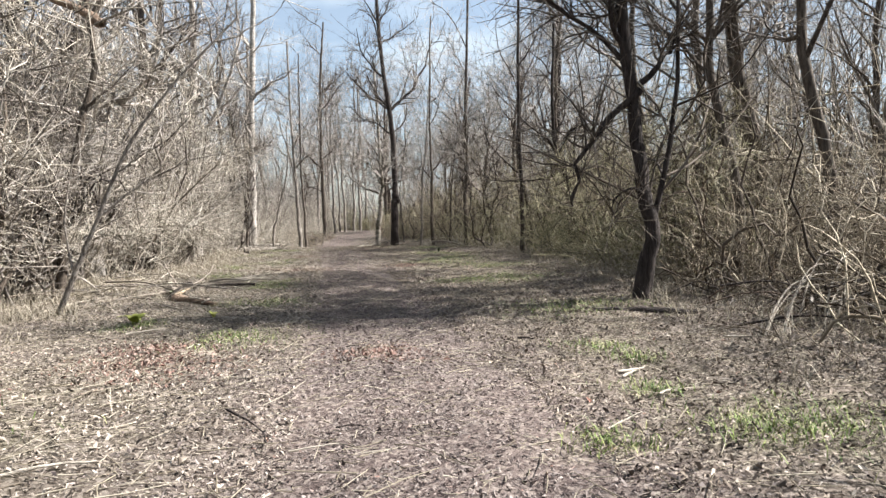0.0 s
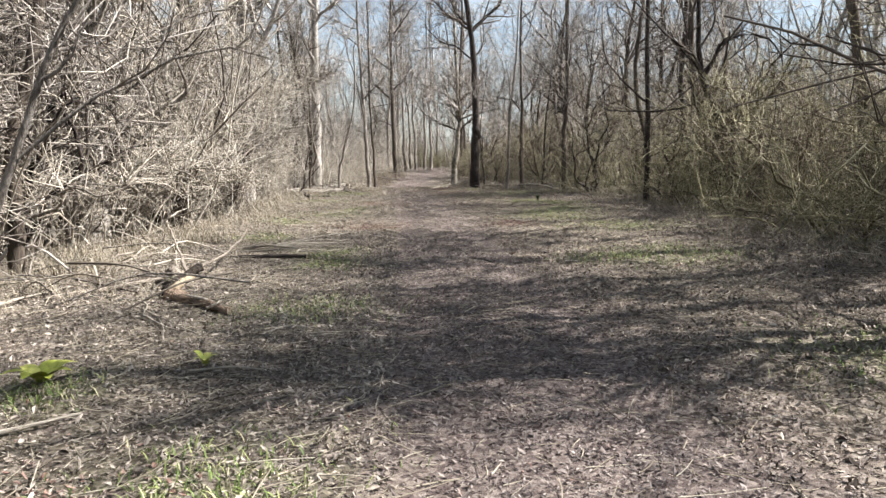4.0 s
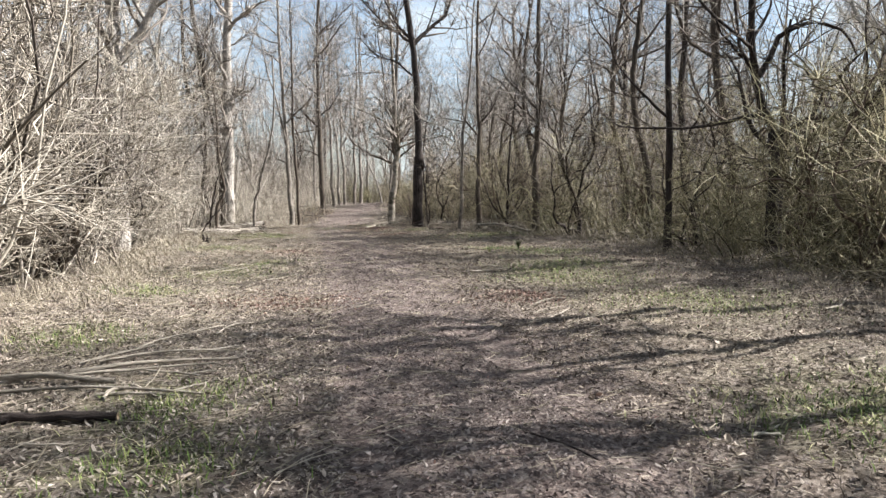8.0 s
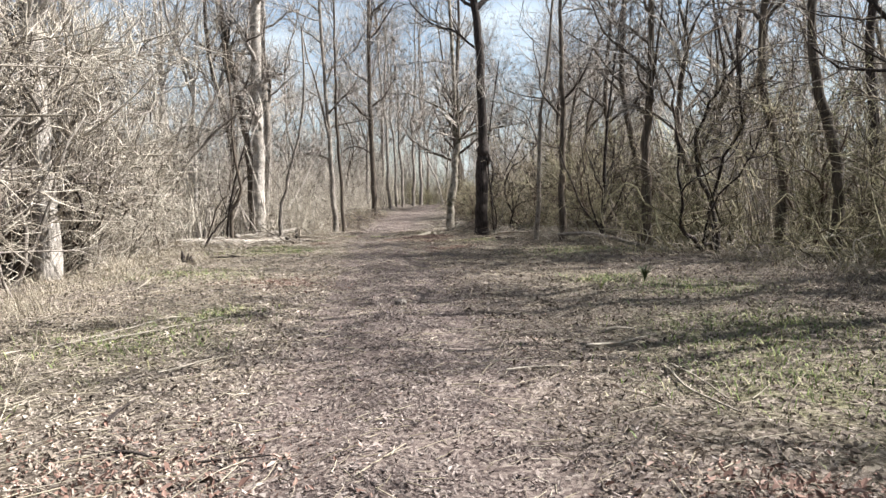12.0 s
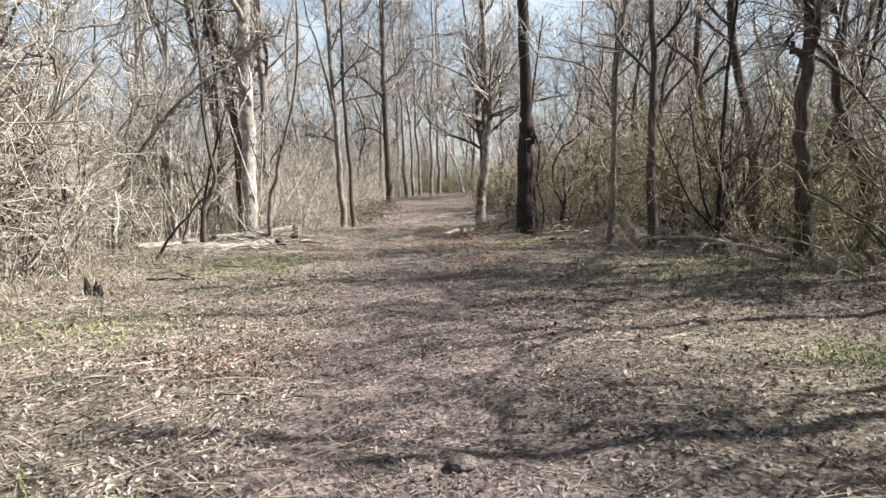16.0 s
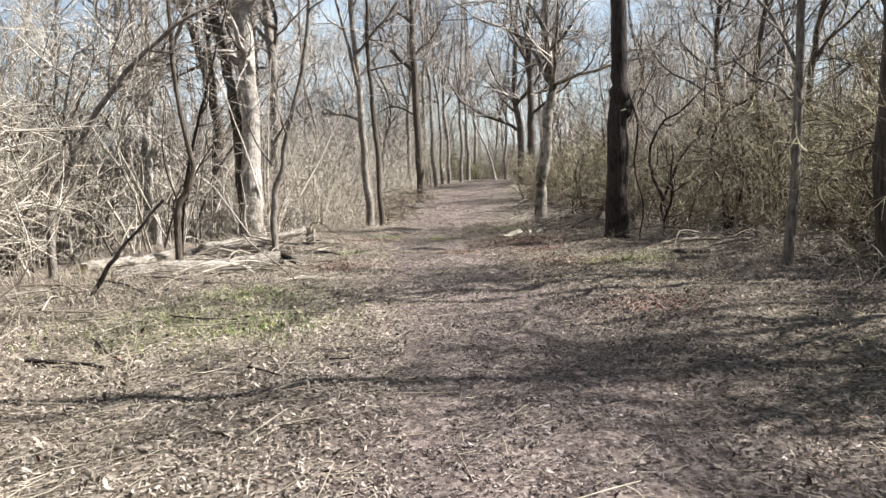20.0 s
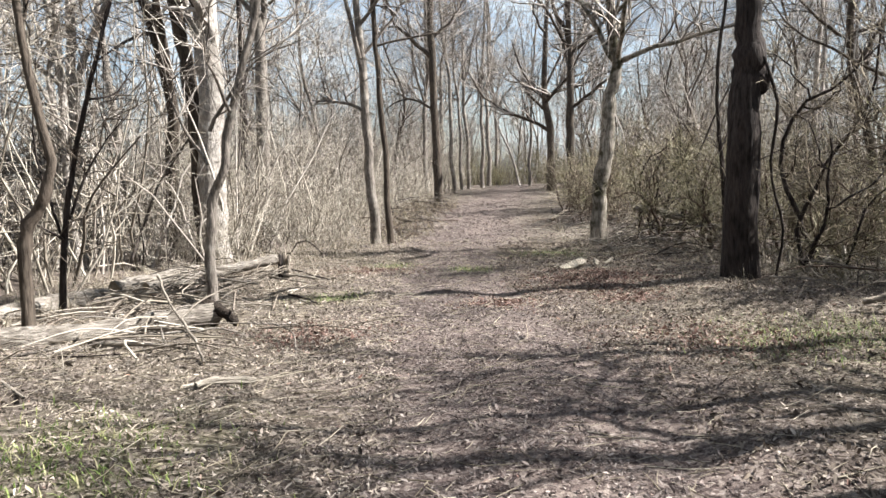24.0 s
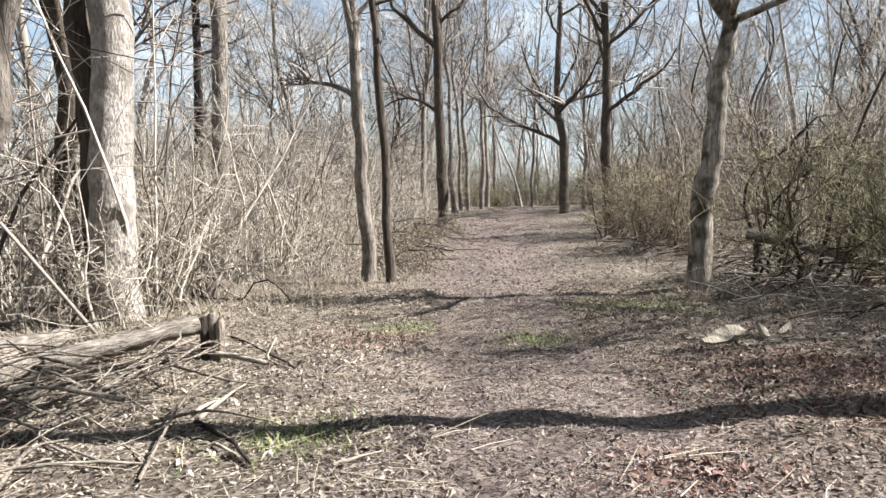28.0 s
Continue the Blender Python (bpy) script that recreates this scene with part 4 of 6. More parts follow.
BROWN_KINDS = [shrub("dense reddish-brown bare shrub", TWIG_RUST, TWIG_RUST, 3.0, 9, 0.35, 0.06, 16, 130, 620),
               shrub("dark brown bare shrub with arching stems", TWIG_DARK, TWIG_RUST, 2.6, 9, 0.45, 0.12, 16, 120, 560, (-0.15, 0))]
CANE_KINDS = [shrub("low pale tangle of dead canes at the brush edge", TWIG_STRAW, TWIG_STRAW, 1.1, 9, 0.9, 0.25, 14, 60, 220, (-0.2, 0)),
              shrub("low heap of leaning straw-coloured canes", TWIG_STRAW, STRAW, 0.8, 9, 1.1, 0.3, 14, 50, 200, (-0.3, 0))]


def plant(kinds_here, spots_here, low=0.75, high=1.2):
    used = set()
    for x, y, r in spots_here:
        k = int(r.integers(0, len(kinds_here)))
        shrink = float(np.interp(y, (10, 30, 46, 56), (1.2, 1.15, 0.95, 0.85) if x < 0 else (1.05, 1.0, 0.75, 0.7)))  # the brush is lower further on
        m = pose(x, y, float(ground_z(x, y)), 0, 0, r.uniform(-30, 30)) @ Matrix.Scale(r.uniform(low, high) * shrink, 4)
        if k in used:
            copy_thing(kinds_here[k], m).matrix_basis = m
        else:
            used.add(k)
            kinds_here[k].matrix_basis = m


bush = []
left_spots = scatter(105, lambda r, y: edge_l(y) - 0.45 - 2.6 * r.random() ** 1.3, (-5.5, 66), 0.7, bush, 5)
right_spots = scatter(115, lambda r, y: edge_r(y) + 0.35 + 2.8 * r.random() ** 1.3, (-6.5, 68), 0.7, bush, 6)
left_spots = [q for k, q in enumerate(left_spots) if not (33 < q[1] < 44 and q[0] > -7.0) and not (7 < q[1] < 26 and k % 3 == 0)]  # the fallen logs lie open
plant(L_KINDS, left_spots)
right_spots = [q for k, q in enumerate(right_spots) if not (42.5 < q[1] < 49.5 and q[0] < 7.2) and not (q[1] > 46 and (k % 2 or q[0] < edge_r(q[1]) + 0.9))]  # low dead tangle there
plant(BROWN_KINDS, [q for q in right_spots if q[1] < 7])
plant(R_KINDS, [q for q in right_spots if q[1] >= 7])

LOW_KINDS = [shrub("low brown tangle of fine twigs at the path edge", TWIG_DARK, TWIG_RUST, 1.5, 9, 0.6, 0.12, 16, 100, 420),
             shrub("low grey-brown bush of fine bare twigs", TWIG_GREY, TWIG_RUST, 1.8, 9, 0.45, 0.08, 16, 110, 460)]
plant(LOW_KINDS, [(x, y, np.random.default_rng(70 + k)) for k, (x, y) in enumerate(((-1.3, 51.0), (-0.9, 53.2), (-0.8, 56.3), (-0.5, 58.9), (0.3, 62.0), (6.6, 53.0), (6.4, 63.0)))], 0.8, 1.2)
plant(CANE_KINDS, scatter(34, lambda r, y: edge_r(y) - 0.3 + 0.8 * r.random(), (5, 46), 0.6, [], 57), 0.7, 1.1)


def gnarled(label, material, twig, height, count, lean, bias, group):
    """A sapling of several crooked stems that fork and arch."""
    e = thing("sapling", (0, 0, 0), label, "sapling", group)
    a = 6.283 * np.arange(count) / count + rng.uniform(-0.4, 0.4, count)
    far = rng.uniform(0.3, 1.3, count) * lean
    foot = np.stack([np.cos(a) * 0.14, np.sin(a) * 0.14, np.full(count, -0.06)], 1)
    lp = grow(foot, np.stack([np.cos(a) * far + bias, np.sin(a) * far, np.ones(count)], 1), height * rng.uniform(0.6, 1.2, count), 14, 0.42, 0.14)
    off = lp[:, :, :2] - foot[:, None, :2]
    lp[:, :, :2] = foot[:, None, :2] + off / (1 + np.linalg.norm(off, axis=2, keepdims=True) / (0.6 * height))  # the stems stay over their root
    lr = taper(rng.uniform(0.022, 0.05, count), 14, 0.3)
    for k in range(count):
        part("stem", mesh_of("stem", *rings(lp[k:k + 1], lr[k:k + 1], 7, 0.08), material), e)
    n = count * 3
    p2, w2, r2, _ = sprout(lp, lr, n, 0.2, 0.95, (30, 70))
    l2 = grow(p2, w2, rng.uniform(0.6, 1.9, n) * height / 3.5, 14, 0.4, 0.08)
    t2 = taper(np.clip(r2 * 0.7, 0.012, 0.032), 14, 0.35)
    tagged(part("branch_tangle", mesh_of("branch_tangle", *rings(l2, t2, 5, 0.06), material), e), kind="stuff")
    tagged(part("crown", crown_data(np.concatenate([lp, l2]), np.concatenate([lr, t2]), twig, 90, 320, 0.7, 1, 0.03), e), kind="stuff")
    return e


PALE_SAPLINGS = [gnarled("tan crooked many-stemmed sapling in the brush", BARK_TAN, TWIG_STRAW, 3.8, 5, 0.28, 0.06, "crooked saplings in the tan brush"),
                 gnarled("brown twisted sapling arching towards the path", BARK_BROWN, TWIG_STRAW, 3.2, 6, 0.5, 0.18, "crooked saplings in the tan brush"),
                 gnarled("tall pale crooked sapling in the brush", BARK_GREY, TWIG_STRAW, 5.2, 5, 0.18, 0.03, "crooked saplings in the tan brush")]
RUST_SAPLINGS = [gnarled("reddish-brown crooked sapling in the brush", BARK_RUST, TWIG_RUST, 3.6, 5, 0.5, -0.1, "crooked saplings in the brown brush"),
                 gnarled("reddish-brown sapling with fanning arched stems", BARK_RUST, TWIG_OLIVE, 3.2, 7, 0.8, 0.1, "crooked saplings in the brown brush"),
                 gnarled("tall dark crooked sapling in the brush", BARK_DARK, TWIG_RUST, 4.6, 4, 0.25, 0.0, "crooked saplings in the brown brush")]
near_trees = [(x, y) for x, y in HEROES]
pale_spots = scatter(42, lambda r, y: edge_l(y) - 0.6 - 1.8 * r.random(), (4, 43), 0.9, near_trees, 51)
rust_spots = [(5.95, 40.9, np.random.default_rng(7)), (5.6, 48.3, np.random.default_rng(8))]
rust_spots += scatter(34, lambda r, y: edge_r(y) + 0.4 + 2.0 * r.random(), (7, 58), 0.9, near_trees, 52)
pale_spots = [q for q in pale_spots if not (32.5 < q[1] < 44 and q[0] > -7.0)]  # the fallen logs lie open
plant(PALE_SAPLINGS, pale_spots, 0.9, 1.3)
DARK_SAPLINGS = [gnarled("dark brown arching sapling in the tan brush", BARK_BROWN, TWIG_GREY, 4.4, 4, 0.3, 0.1, "dark saplings in the tan brush"),
                 gnarled("slender dark crooked sapling in the tan brush", BARK_DARK, TWIG_GREY, 5.0, 3, 0.2, 0.05, "dark saplings in the tan brush")]
plant(DARK_SAPLINGS, scatter(15, lambda r, y: edge_l(y) - 0.2 - 1.2 * r.random(), (7, 32), 1.2, [], 61), 0.9, 1.3)
plant(RUST_SAPLINGS, rust_spots, 0.9, 1.25)

for side, kinds_t, tint in ((-1, (TWIG_STRAW, TWIG_STRAW, TWIG_GREY), "tan"), (1, (TWIG_OLIVE, TWIG_RUST, TWIG_GREY), "olive-brown")):
    datas = [thicket_data(mt, (2.6, 3.2, 3.8)[k], 60, 240, 560) for k, mt in enumerate(kinds_t)]
    r = np.random.default_rng(40 + side)
    for y in np.arange(-7, 92, 3.1):
        for step in range(3 if side < 0 else 2):
            x = (edge_l(y) - 3.2 - 4.0 * step if side < 0 else edge_r(y) + 4.6 + 5.5 * step) + r.uniform(-0.6, 0.6)
            ob = new("thicket", datas[int(r.integers(0, 3))])
            ob.matrix_basis = pose(x, y, float(ground_z(x, y)), 0, 0, float(r.integers(0, 4) * 90)) @ Matrix.Scale(r.uniform(0.85, 1.2) * float(np.interp(y, (30, 38, 46), (1.15, 1.05, 0.95) if side < 0 else (1.0, 0.88, 0.8))), 4)
            tagged(ob, "dense " + tint + " undergrowth of bare stems", "undergrowth", "undergrowth behind the shrubs", "stuff")

for k, data in enumerate((datas[0], datas[2]) * 14):
    x, y = -12 + 2.1 * (k // 2) + rng.uniform(-0.6, 0.6), 97.0 + 4.5 * (k % 2) + 0.05 * k
    ob = new("thicket", data)
    ob.matrix_basis = pose(x, y, float(ground_z(x, y)), 0, 0, float(rng.integers(0, 4) * 90)) @ Matrix.Scale(rng.uniform(0.8, 1.1), 4)
    tagged(ob, "dense grey-brown undergrowth beyond the bend of the path", "undergrowth", "undergrowth behind the shrubs", "stuff")

# ---- far woods: nobody could count them ----
def far_woods(count, seed):
    r = np.random.default_rng(seed)
    x, y = r.uniform(-110, 120, count * 4), r.uniform(-25, 170, count * 4)
    ok = ((x < edge_l(y) - 10) | (x > edge_r(y) + 12) | (y > 104)) & (np.hypot(x - 3, y - 40) < 135)
    ok &= (x > 3) | (y > 104) | (r.random(count * 4) < 0.5)  # the wood is thicker to the east
    x, y = x[ok][:count], y[ok][:count]
    n = len(x)
    foot = np.stack([x, y, ground_z(x, y) - 0.1], 1)
    h = r.uniform(8, 17, n)
    pts = grow(foot, np.tile([0, 0, 1.0], (n, 1)) + r.normal(0, 0.06, (n, 3)), h, 6, 0.05, 0.05)
    rad = taper(r.uniform(0.05, 0.22, n), 6, 0.25)
    a1, w1, r1, _ = sprout(pts, rad, n * 6, 0.3, 1.0, (30, 60))
    b1 = grow(a1, w1, r.uniform(1.2, 4, n * 6), 5, 0.14, 0.1)
    t1 = taper(np.clip(r1 * 0.45, 0.012, 0.06), 5, 0.3)
    a2, w2, r2, _ = sprout(b1, t1, n * 30, 0.15, 1.0, (30, 60))
    b2 = grow(a2, w2, r.uniform(0.6, 2.0, n * 30), 3, 0.15, 0.08)
    t2 = taper(np.clip(r2 * 0.6, 0.008, 0.02), 3, 0.5)
    return mesh_of("far_woods", *joined([rings(pts, rad, 4), rings(b1, t1, 3), rings(b2, t2, 3)]), TWIG_GREY)


tagged(new("far_woods", far_woods(640, 11)), "grey bare woods filling the distance", "woods", kind="stuff")


def far_brush(count, seed):
    r = np.random.default_rng(seed)
    x, y = r.uniform(-70, 80, count * 5), r.uniform(-15, 150, count * 5)
    ok = ((x < edge_l(y) - 6) | (x > edge_r(y) + 6) | (y > 106)) & (np.hypot(x - 3, y - 50) < 100)
    x, y = x[ok][:count], y[ok][:count]
    n = len(x)
    pts = grow(np.stack([x, y, ground_z(x, y) - 0.05], 1), np.tile([0, 0, 1.0], (n, 1)) + r.normal(0, 0.3, (n, 3)), r.uniform(1.2, 3.6, n), 5, 0.14, -0.03)
    rad = taper(r.uniform(0.008, 0.025, n), 5, 0.35)
    a1, w1, r1, _ = sprout(pts, rad, n * 4, 0.2, 1.0, (25, 60))
    b1 = grow(a1, w1, r.uniform(0.4, 1.3, n * 4), 3, 0.15, 0.02)
    return mesh_of("far_brush", *joined([rings(pts, rad, 3), rings(b1, taper(np.clip(r1 * 0.6, 0.005, 0.01), 3, 0.5), 3)]), TWIG_GREY)


tagged(new("far_brush", far_brush(5000, 12)), "tangled bare undergrowth deep in the wood", "undergrowth", kind="stuff")


def backdrop():
    m, n, l, b = start_material("hazy distant wood", 1.0, 0.0)
    tc, g = n.new("ShaderNodeTexCoord"), n.new("ShaderNodeTexNoise")
    g.inputs["Scale"].default_value, g.inputs["Detail"].default_value = 0.5, 6
    r = ramp_of(n, ((0.35, (0.154, 0.133, 0.119)), (0.65, (0.266, 0.238, 0.217))))
    l.new(tc.outputs["Object"], g.inputs["Vector"])
    l.new(g.outputs["Fac"], r.inputs["Fac"])
    l.new(r.outputs["Color"], b.inputs["Base Color"])
    a = np.linspace(0, 2 * np.pi, 181)[:-1]
    top = 2.6 + 0.5 * np.sin(7 * a) + 0.3 * np.sin(23 * a + 1) + rng.uniform(-0.3, 0.3, 180)
    x, y = 3 + 150 * np.cos(a), 45 + 150 * np.sin(a)
    x2, y2 = 3 + 158 * np.cos(a), 45 + 158 * np.sin(a)
    v = np.concatenate([np.stack([x, y, np.full(180, -2)], 1), np.stack([x, y, top], 1), np.stack([x2, y2, top], 1)])
    i = np.arange(180)
    j = (i + 1) % 180
    f = np.concatenate([np.stack([i, j, j + 180, i + 180], 1), np.stack([i + 180, j + 180, j + 360, i + 360], 1)])
    return mesh_of("backdrop", v, f, m)


tagged(new("backdrop", backdrop()), "hazy brown line of distant woods", "woods", kind="structure")


# ---- litter ----
def leaves(x, y, size, seed, lift=0.004, tilt=0.45, ragged=True):
    """Small folded leaves lying about."""
    r = np.random.default_rng(seed)
    n = len(x)
    a = size * r.uniform(0.5, 1.2, n) * np.where(r.random(n) < 0.15, 1.7, 1.0)
    b = a * r.uniform(0.22, 0.6, n)
    h = b * r.uniform(-0.8, 1.5, n)
    o = np.zeros(n)
    u1, u2, u3, u4 = (r.uniform(0.6, 1.0, n) for _ in range(4))
    loc = np.stack([np.stack([-a, o, o], 1), np.stack([-a * 0.35, -b * u1, h * u1], 1), np.stack([a * 0.45, -b * u2, h * u2], 1), np.stack([a, o, b * 0.3], 1),
                    np.stack([a * 0.35, b * u3, h * u3], 1), np.stack([-a * 0.45, b * u4, h * u4], 1)], 1)
    yaw, pit, rol = r.uniform(0, 2 * np.pi, n), r.normal(0, tilt, n), r.normal(0, tilt, n)
    cy, sy, cp, sp, cr, sr = np.cos(yaw), np.sin(yaw), np.cos(pit), np.sin(pit), np.cos(rol), np.sin(rol)
    R = np.stack([np.stack([cy * cp, cy * sp * sr - sy * cr, cy * sp * cr + sy * sr], 1),
                  np.stack([sy * cp, sy * sp * sr + cy * cr, sy * sp * cr - cy * sr], 1), np.stack([-sp, cp * sr, cp * cr], 1)], 1)
    v = np.einsum("nij,nkj->nki", R, loc)
    z = ground_z(x, y) + lift + np.abs(sp) * a * 0.7
    v += np.stack([x, y, z], 1)[:, None]
    k = np.arange(n)[:, None] * 6
    f = np.concatenate([k + np.array([0, 1, 2, 3]), k + np.array([0, 3, 4, 5])])
    if not ragged:
        v = v[:, [0, 1, 3, 4]]
        f = np.arange(n)[:, None] * 4 + np.array([0, 1, 2, 3])
    return v.reshape(-1, 3), f


def strew(count, y0, y1, x_of, seed):
    r = np.random.default_rng(seed)
    y = r.uniform(y0, y1, count)
    return x_of(r, y), y


x, y = strew(235000, -3.6, 48, lambda r, y: middle(y) + 0.12 * np.sin(0.9 * y) + np.clip(r.normal(0, 0.82, len(y)), -2, 2), 21)
tagged(new("path_litter", mesh_of("path_litter", *leaves(x, y, 0.0155, 22, tilt=0.36, ragged=False), LEAF_PATH, False)), "trodden grey-brown leaf fragments on the path", "leaf litter", kind="stuff")


def west_side(r, y):
    return middle(y) - 0.85 - (middle(y) - 0.55 - edge_l(y)) * r.random(len(y))


def east_side(r, y):
    return middle(y) + 0.85 + (edge_r(y) - middle(y) - 0.2) * r.random(len(y))


# the east litter is redder, and also darkened in colour for the brush's shade
for side, litter, seed, words in ((west_side, LEAF_SIDE, 23, "dry tan"), (east_side, LEAF_SHADED, 26, "shade-darkened brown")):
    x, y = strew(82000, -3.6, 48, side, seed)
    tagged(new("leaf_litter", mesh_of("leaf_litter", *leaves(x, y, 0.0175, seed + 1, lift=0.008, tilt=0.55), litter, False)), words + " fallen leaves beside the path", "leaf litter", kind="stuff")
    x, y = strew(210000, -3.6, 48, side, seed + 40)
    tagged(new("leaf_litter", mesh_of("leaf_litter", *leaves(x, y, 0.018, seed + 41, tilt=0.36, ragged=False), litter, False)), words + " leaf fragments matted on the ground", "leaf litter", kind="stuff")


def blades(x, y, length, width, seed, lean=0.5, material=None, name="blades"):
    """Grass blades: slim triangles bent over once."""
    r = np.random.default_rng(seed)
    n = len(x)
    ln, w = length * r.uniform(0.5, 1.4, n), width * r.uniform(0.7, 1.3, n)
    a = r.uniform(0, 2 * np.pi, n)
    d = np.stack([np.cos(a), np.sin(a), np.zeros(n)], 1)
    s = np.stack([-np.sin(a), np.cos(a), np.zeros(n)], 1)
    up_z = np.array([0, 0, 1.0])
    le = (lean * r.uniform(0.3, 1.6, n))[:, None]
    p0 = np.stack([x, y, ground_z(x, y) - 0.01], 1)
    p1 = p0 + unit(le * d + up_z) * (ln * 0.55)[:, None]
    p2 = p1 + unit(le * 2.4 * d + up_z * 0.8) * (ln * 0.45)[:, None]
    w = w[:, None]
    v = np.stack([p0 - s * w, p0 + s * w, p1 + s * w * 0.7, p1 - s * w * 0.7, p2], 1)
    k = np.arange(n)[:, None] * 5
    f = np.concatenate([k + np.array([0, 1, 2]), k + np.array([0, 2, 3]), k + np.array([3, 2, 4])])
    return mesh_of(name, v.reshape(-1, 3), f, material, False)


gpts = []
for cx, cy, r0 in GREEN:
    n = int(1250 * r0)
    gpts.append(np.stack([rng.normal(cx, r0 * 0.7, n), rng.normal(cy, r0 * 0.7, n)], 1))
gpts = np.concatenate(gpts)
tagged(new("grass", blades(gpts[:, 0], gpts[:, 1], 0.085, 0.004, 31, 0.8, GRASS, "grass")), "sparse fresh green grass beside the path", "grass", kind="stuff")
tuft = np.random.default_rng(33)
ty = np.concatenate([tuft.uniform(-5, 52, 900), tuft.uniform(-5, 14, 420)])
tx = np.where(tuft.random(len(ty)) < 0.68, edge_l(ty) + tuft.normal(0.35, 0.8, len(ty)), edge_r(ty) + tuft.normal(-0.1, 0.7, len(ty)))
x, y = np.repeat(tx, 24) + tuft.normal(0, 0.13, len(tx) * 24), np.repeat(ty, 24) + tuft.normal(0, 0.13, len(tx) * 24)
tagged(new("dry_grass", blades(x, y, 0.33, 0.0036, 34, 1.1, STRAW, "dry_grass")), "clumps of straw-coloured dead grass along the brush", "dry grass", kind="stuff")


def straws(x, y, length, radius, seed):
    r = np.random.default_rng(seed)
    n = len(x)
    a = r.uniform(0, 2 * np.pi, n)
    ln = length * r.uniform(0.4, 1.8, n)
    p0 = np.stack([x, y, ground_z(x, y) + 0.012], 1)
    pts = grow(p0, np.stack([np.cos(a), np.sin(a), r.uniform(-0.02, 0.10, n)], 1), ln, 3, 0.10, 0)
    pts[:, :, 2] = np.maximum(pts[:, :, 2], ground_z(pts[:, :, 0], pts[:, :, 1]) + 0.008)
    return rings(pts, taper(radius * r.uniform(0.6, 1.6, n), 3, 0.6), 3)


x, y = strew(30000, -5, 50, lambda r, y: r.uniform(edge_l(y) - 1, edge_r(y) + 1), 35)
tagged(new("twig_litter", mesh_of("twig_litter", *straws(x, y, 0.11, 0.0024, 36), STRAW)), "scattered small dry twigs and grass stalks", "twigs", kind="stuff")

x, y = strew(15000, -3.6, 46, lambda r, y: np.where(r.random(len(y)) < 0.78, edge_l(y) + (middle(y) - 0.9 - edge_l(y)) * r.random(len(y)) ** 1.7, r.uniform(middle(y) - 1, edge_r(y))), 37)
tagged(new("stalk_litter", mesh_of("stalk_litter", *straws(x, y, 0.24, 0.0032, 38), STRAW)), "long dry stalks and twigs lying in the leaves", "twigs", kind="stuff")

x, y = strew(70000, 48, 92, lambda r, y: middle(y) + np.clip(r.normal(0, 1.8, len(y)), -4, 4), 27)
tagged(new("far_litter", mesh_of("far_litter", *leaves(x, y, 0.027, 28, tilt=0.4, ragged=False), LEAF_PATH, False)), "grey-brown leaf litter where the path bends", "leaf litter", kind="stuff")

RED = ((-1.0, 1.3, 0.7), (-1.3, 2.2, 0.6), (1.1, 1.2, 0.4), (-0.3, 15.8, 0.8), (2.8, 15.1, 0.5), (-1.3, 37.0, 0.6), (2.7, 36.1, 0.9), (-1.3, 43.2, 0.8), (2.3, 40.2, 0.9), (2.2, 41.3, 0.7), (2.9, 41.0, 0.7), (2.6, 39.0, 0.5), (0.8, 38.7, 0.5),
       (-0.7, 24.2, 0.8), (2.6, 31.5, 0.6))
rpts = np.concatenate([np.stack([rng.normal(cx, r0 * 0.6, int(2100 * r0)), rng.normal(cy, r0 * 0.6, int(2100 * r0))], 1) for cx, cy, r0 in RED])
tagged(new("red_leaves", mesh_of("red_leaves", *leaves(rpts[:, 0], rpts[:, 1], 0.019, 25, 0.008, 0.5), LEAF_RED, False)), "patches of reddish-brown fallen leaves", "leaf litter", kind="stuff")


# ---- fallen wood ----
def fallen(name, label, category, line, r0, r1, material, sides=9, group="", n=14, lumps=0.12, part_name="wood", capped=True):
    """A log or stick along a line in the world, with heights over the level of the path; it rests on its lowest points."""
    n = n * 2 if r0 > 0.06 else n
    pts = spline(line, n)[None]
    pts[0, :, 2] += hollow_z(pts[0, :, 1])
    pts[0, 1:-1] += rng.normal(0, r0 * 0.35, (n - 2, 3)) * np.array([1, 1, 0.5]) * (0.35 if r0 > 0.06 else 1)
    rad = np.linspace(r0, r1, n)[None] * (1 + 0.12 * np.sin(np.linspace(0, rng.uniform(5, 11), n)))[None]
    o = pts[0, n // 2].copy()
    v, f = rings(pts - o, rad, sides, lumps)
    e = thing(name, o, label, category, group)
    turn = Vector((0, 0, 1)).rotation_difference(Vector(pts[0, -1] - pts[0, 0])).to_matrix()  # the grain runs along the piece
    wood = part(part_name, mesh_of(name, v @ np.array(turn), f, material), e)
    wood.matrix_basis = turn.to_4x4()
    if capped:
        for end, ring in ((0, v[:sides]), (1, v[-sides:])):
            mid = ring.mean(0)
            inset = (pts[0, 1] - pts[0, 0] if end == 0 else pts[0, -2] - pts[0, -1]) * 0.12
            cv = np.concatenate([ring, ring * 0.6 + mid * 0.4 + inset, [mid + inset]])
            i = np.arange(sides)
            j = (i + 1) % sides
            quads = np.stack([i, j, j + sides, i + sides], 1)
            tri = np.stack([i + sides, j + sides, np.full(sides, 2 * sides), np.full(sides, 2 * sides)], 1)[:, :3]
            allf = np.concatenate([np.concatenate([quads[:, :3], quads[:, [0, 2, 3]]]), tri])
            part("cut_end", mesh_of("cut_end", cv @ np.array(turn), allf, CUT_WOOD, False), wood, "torn pale end")
    return e


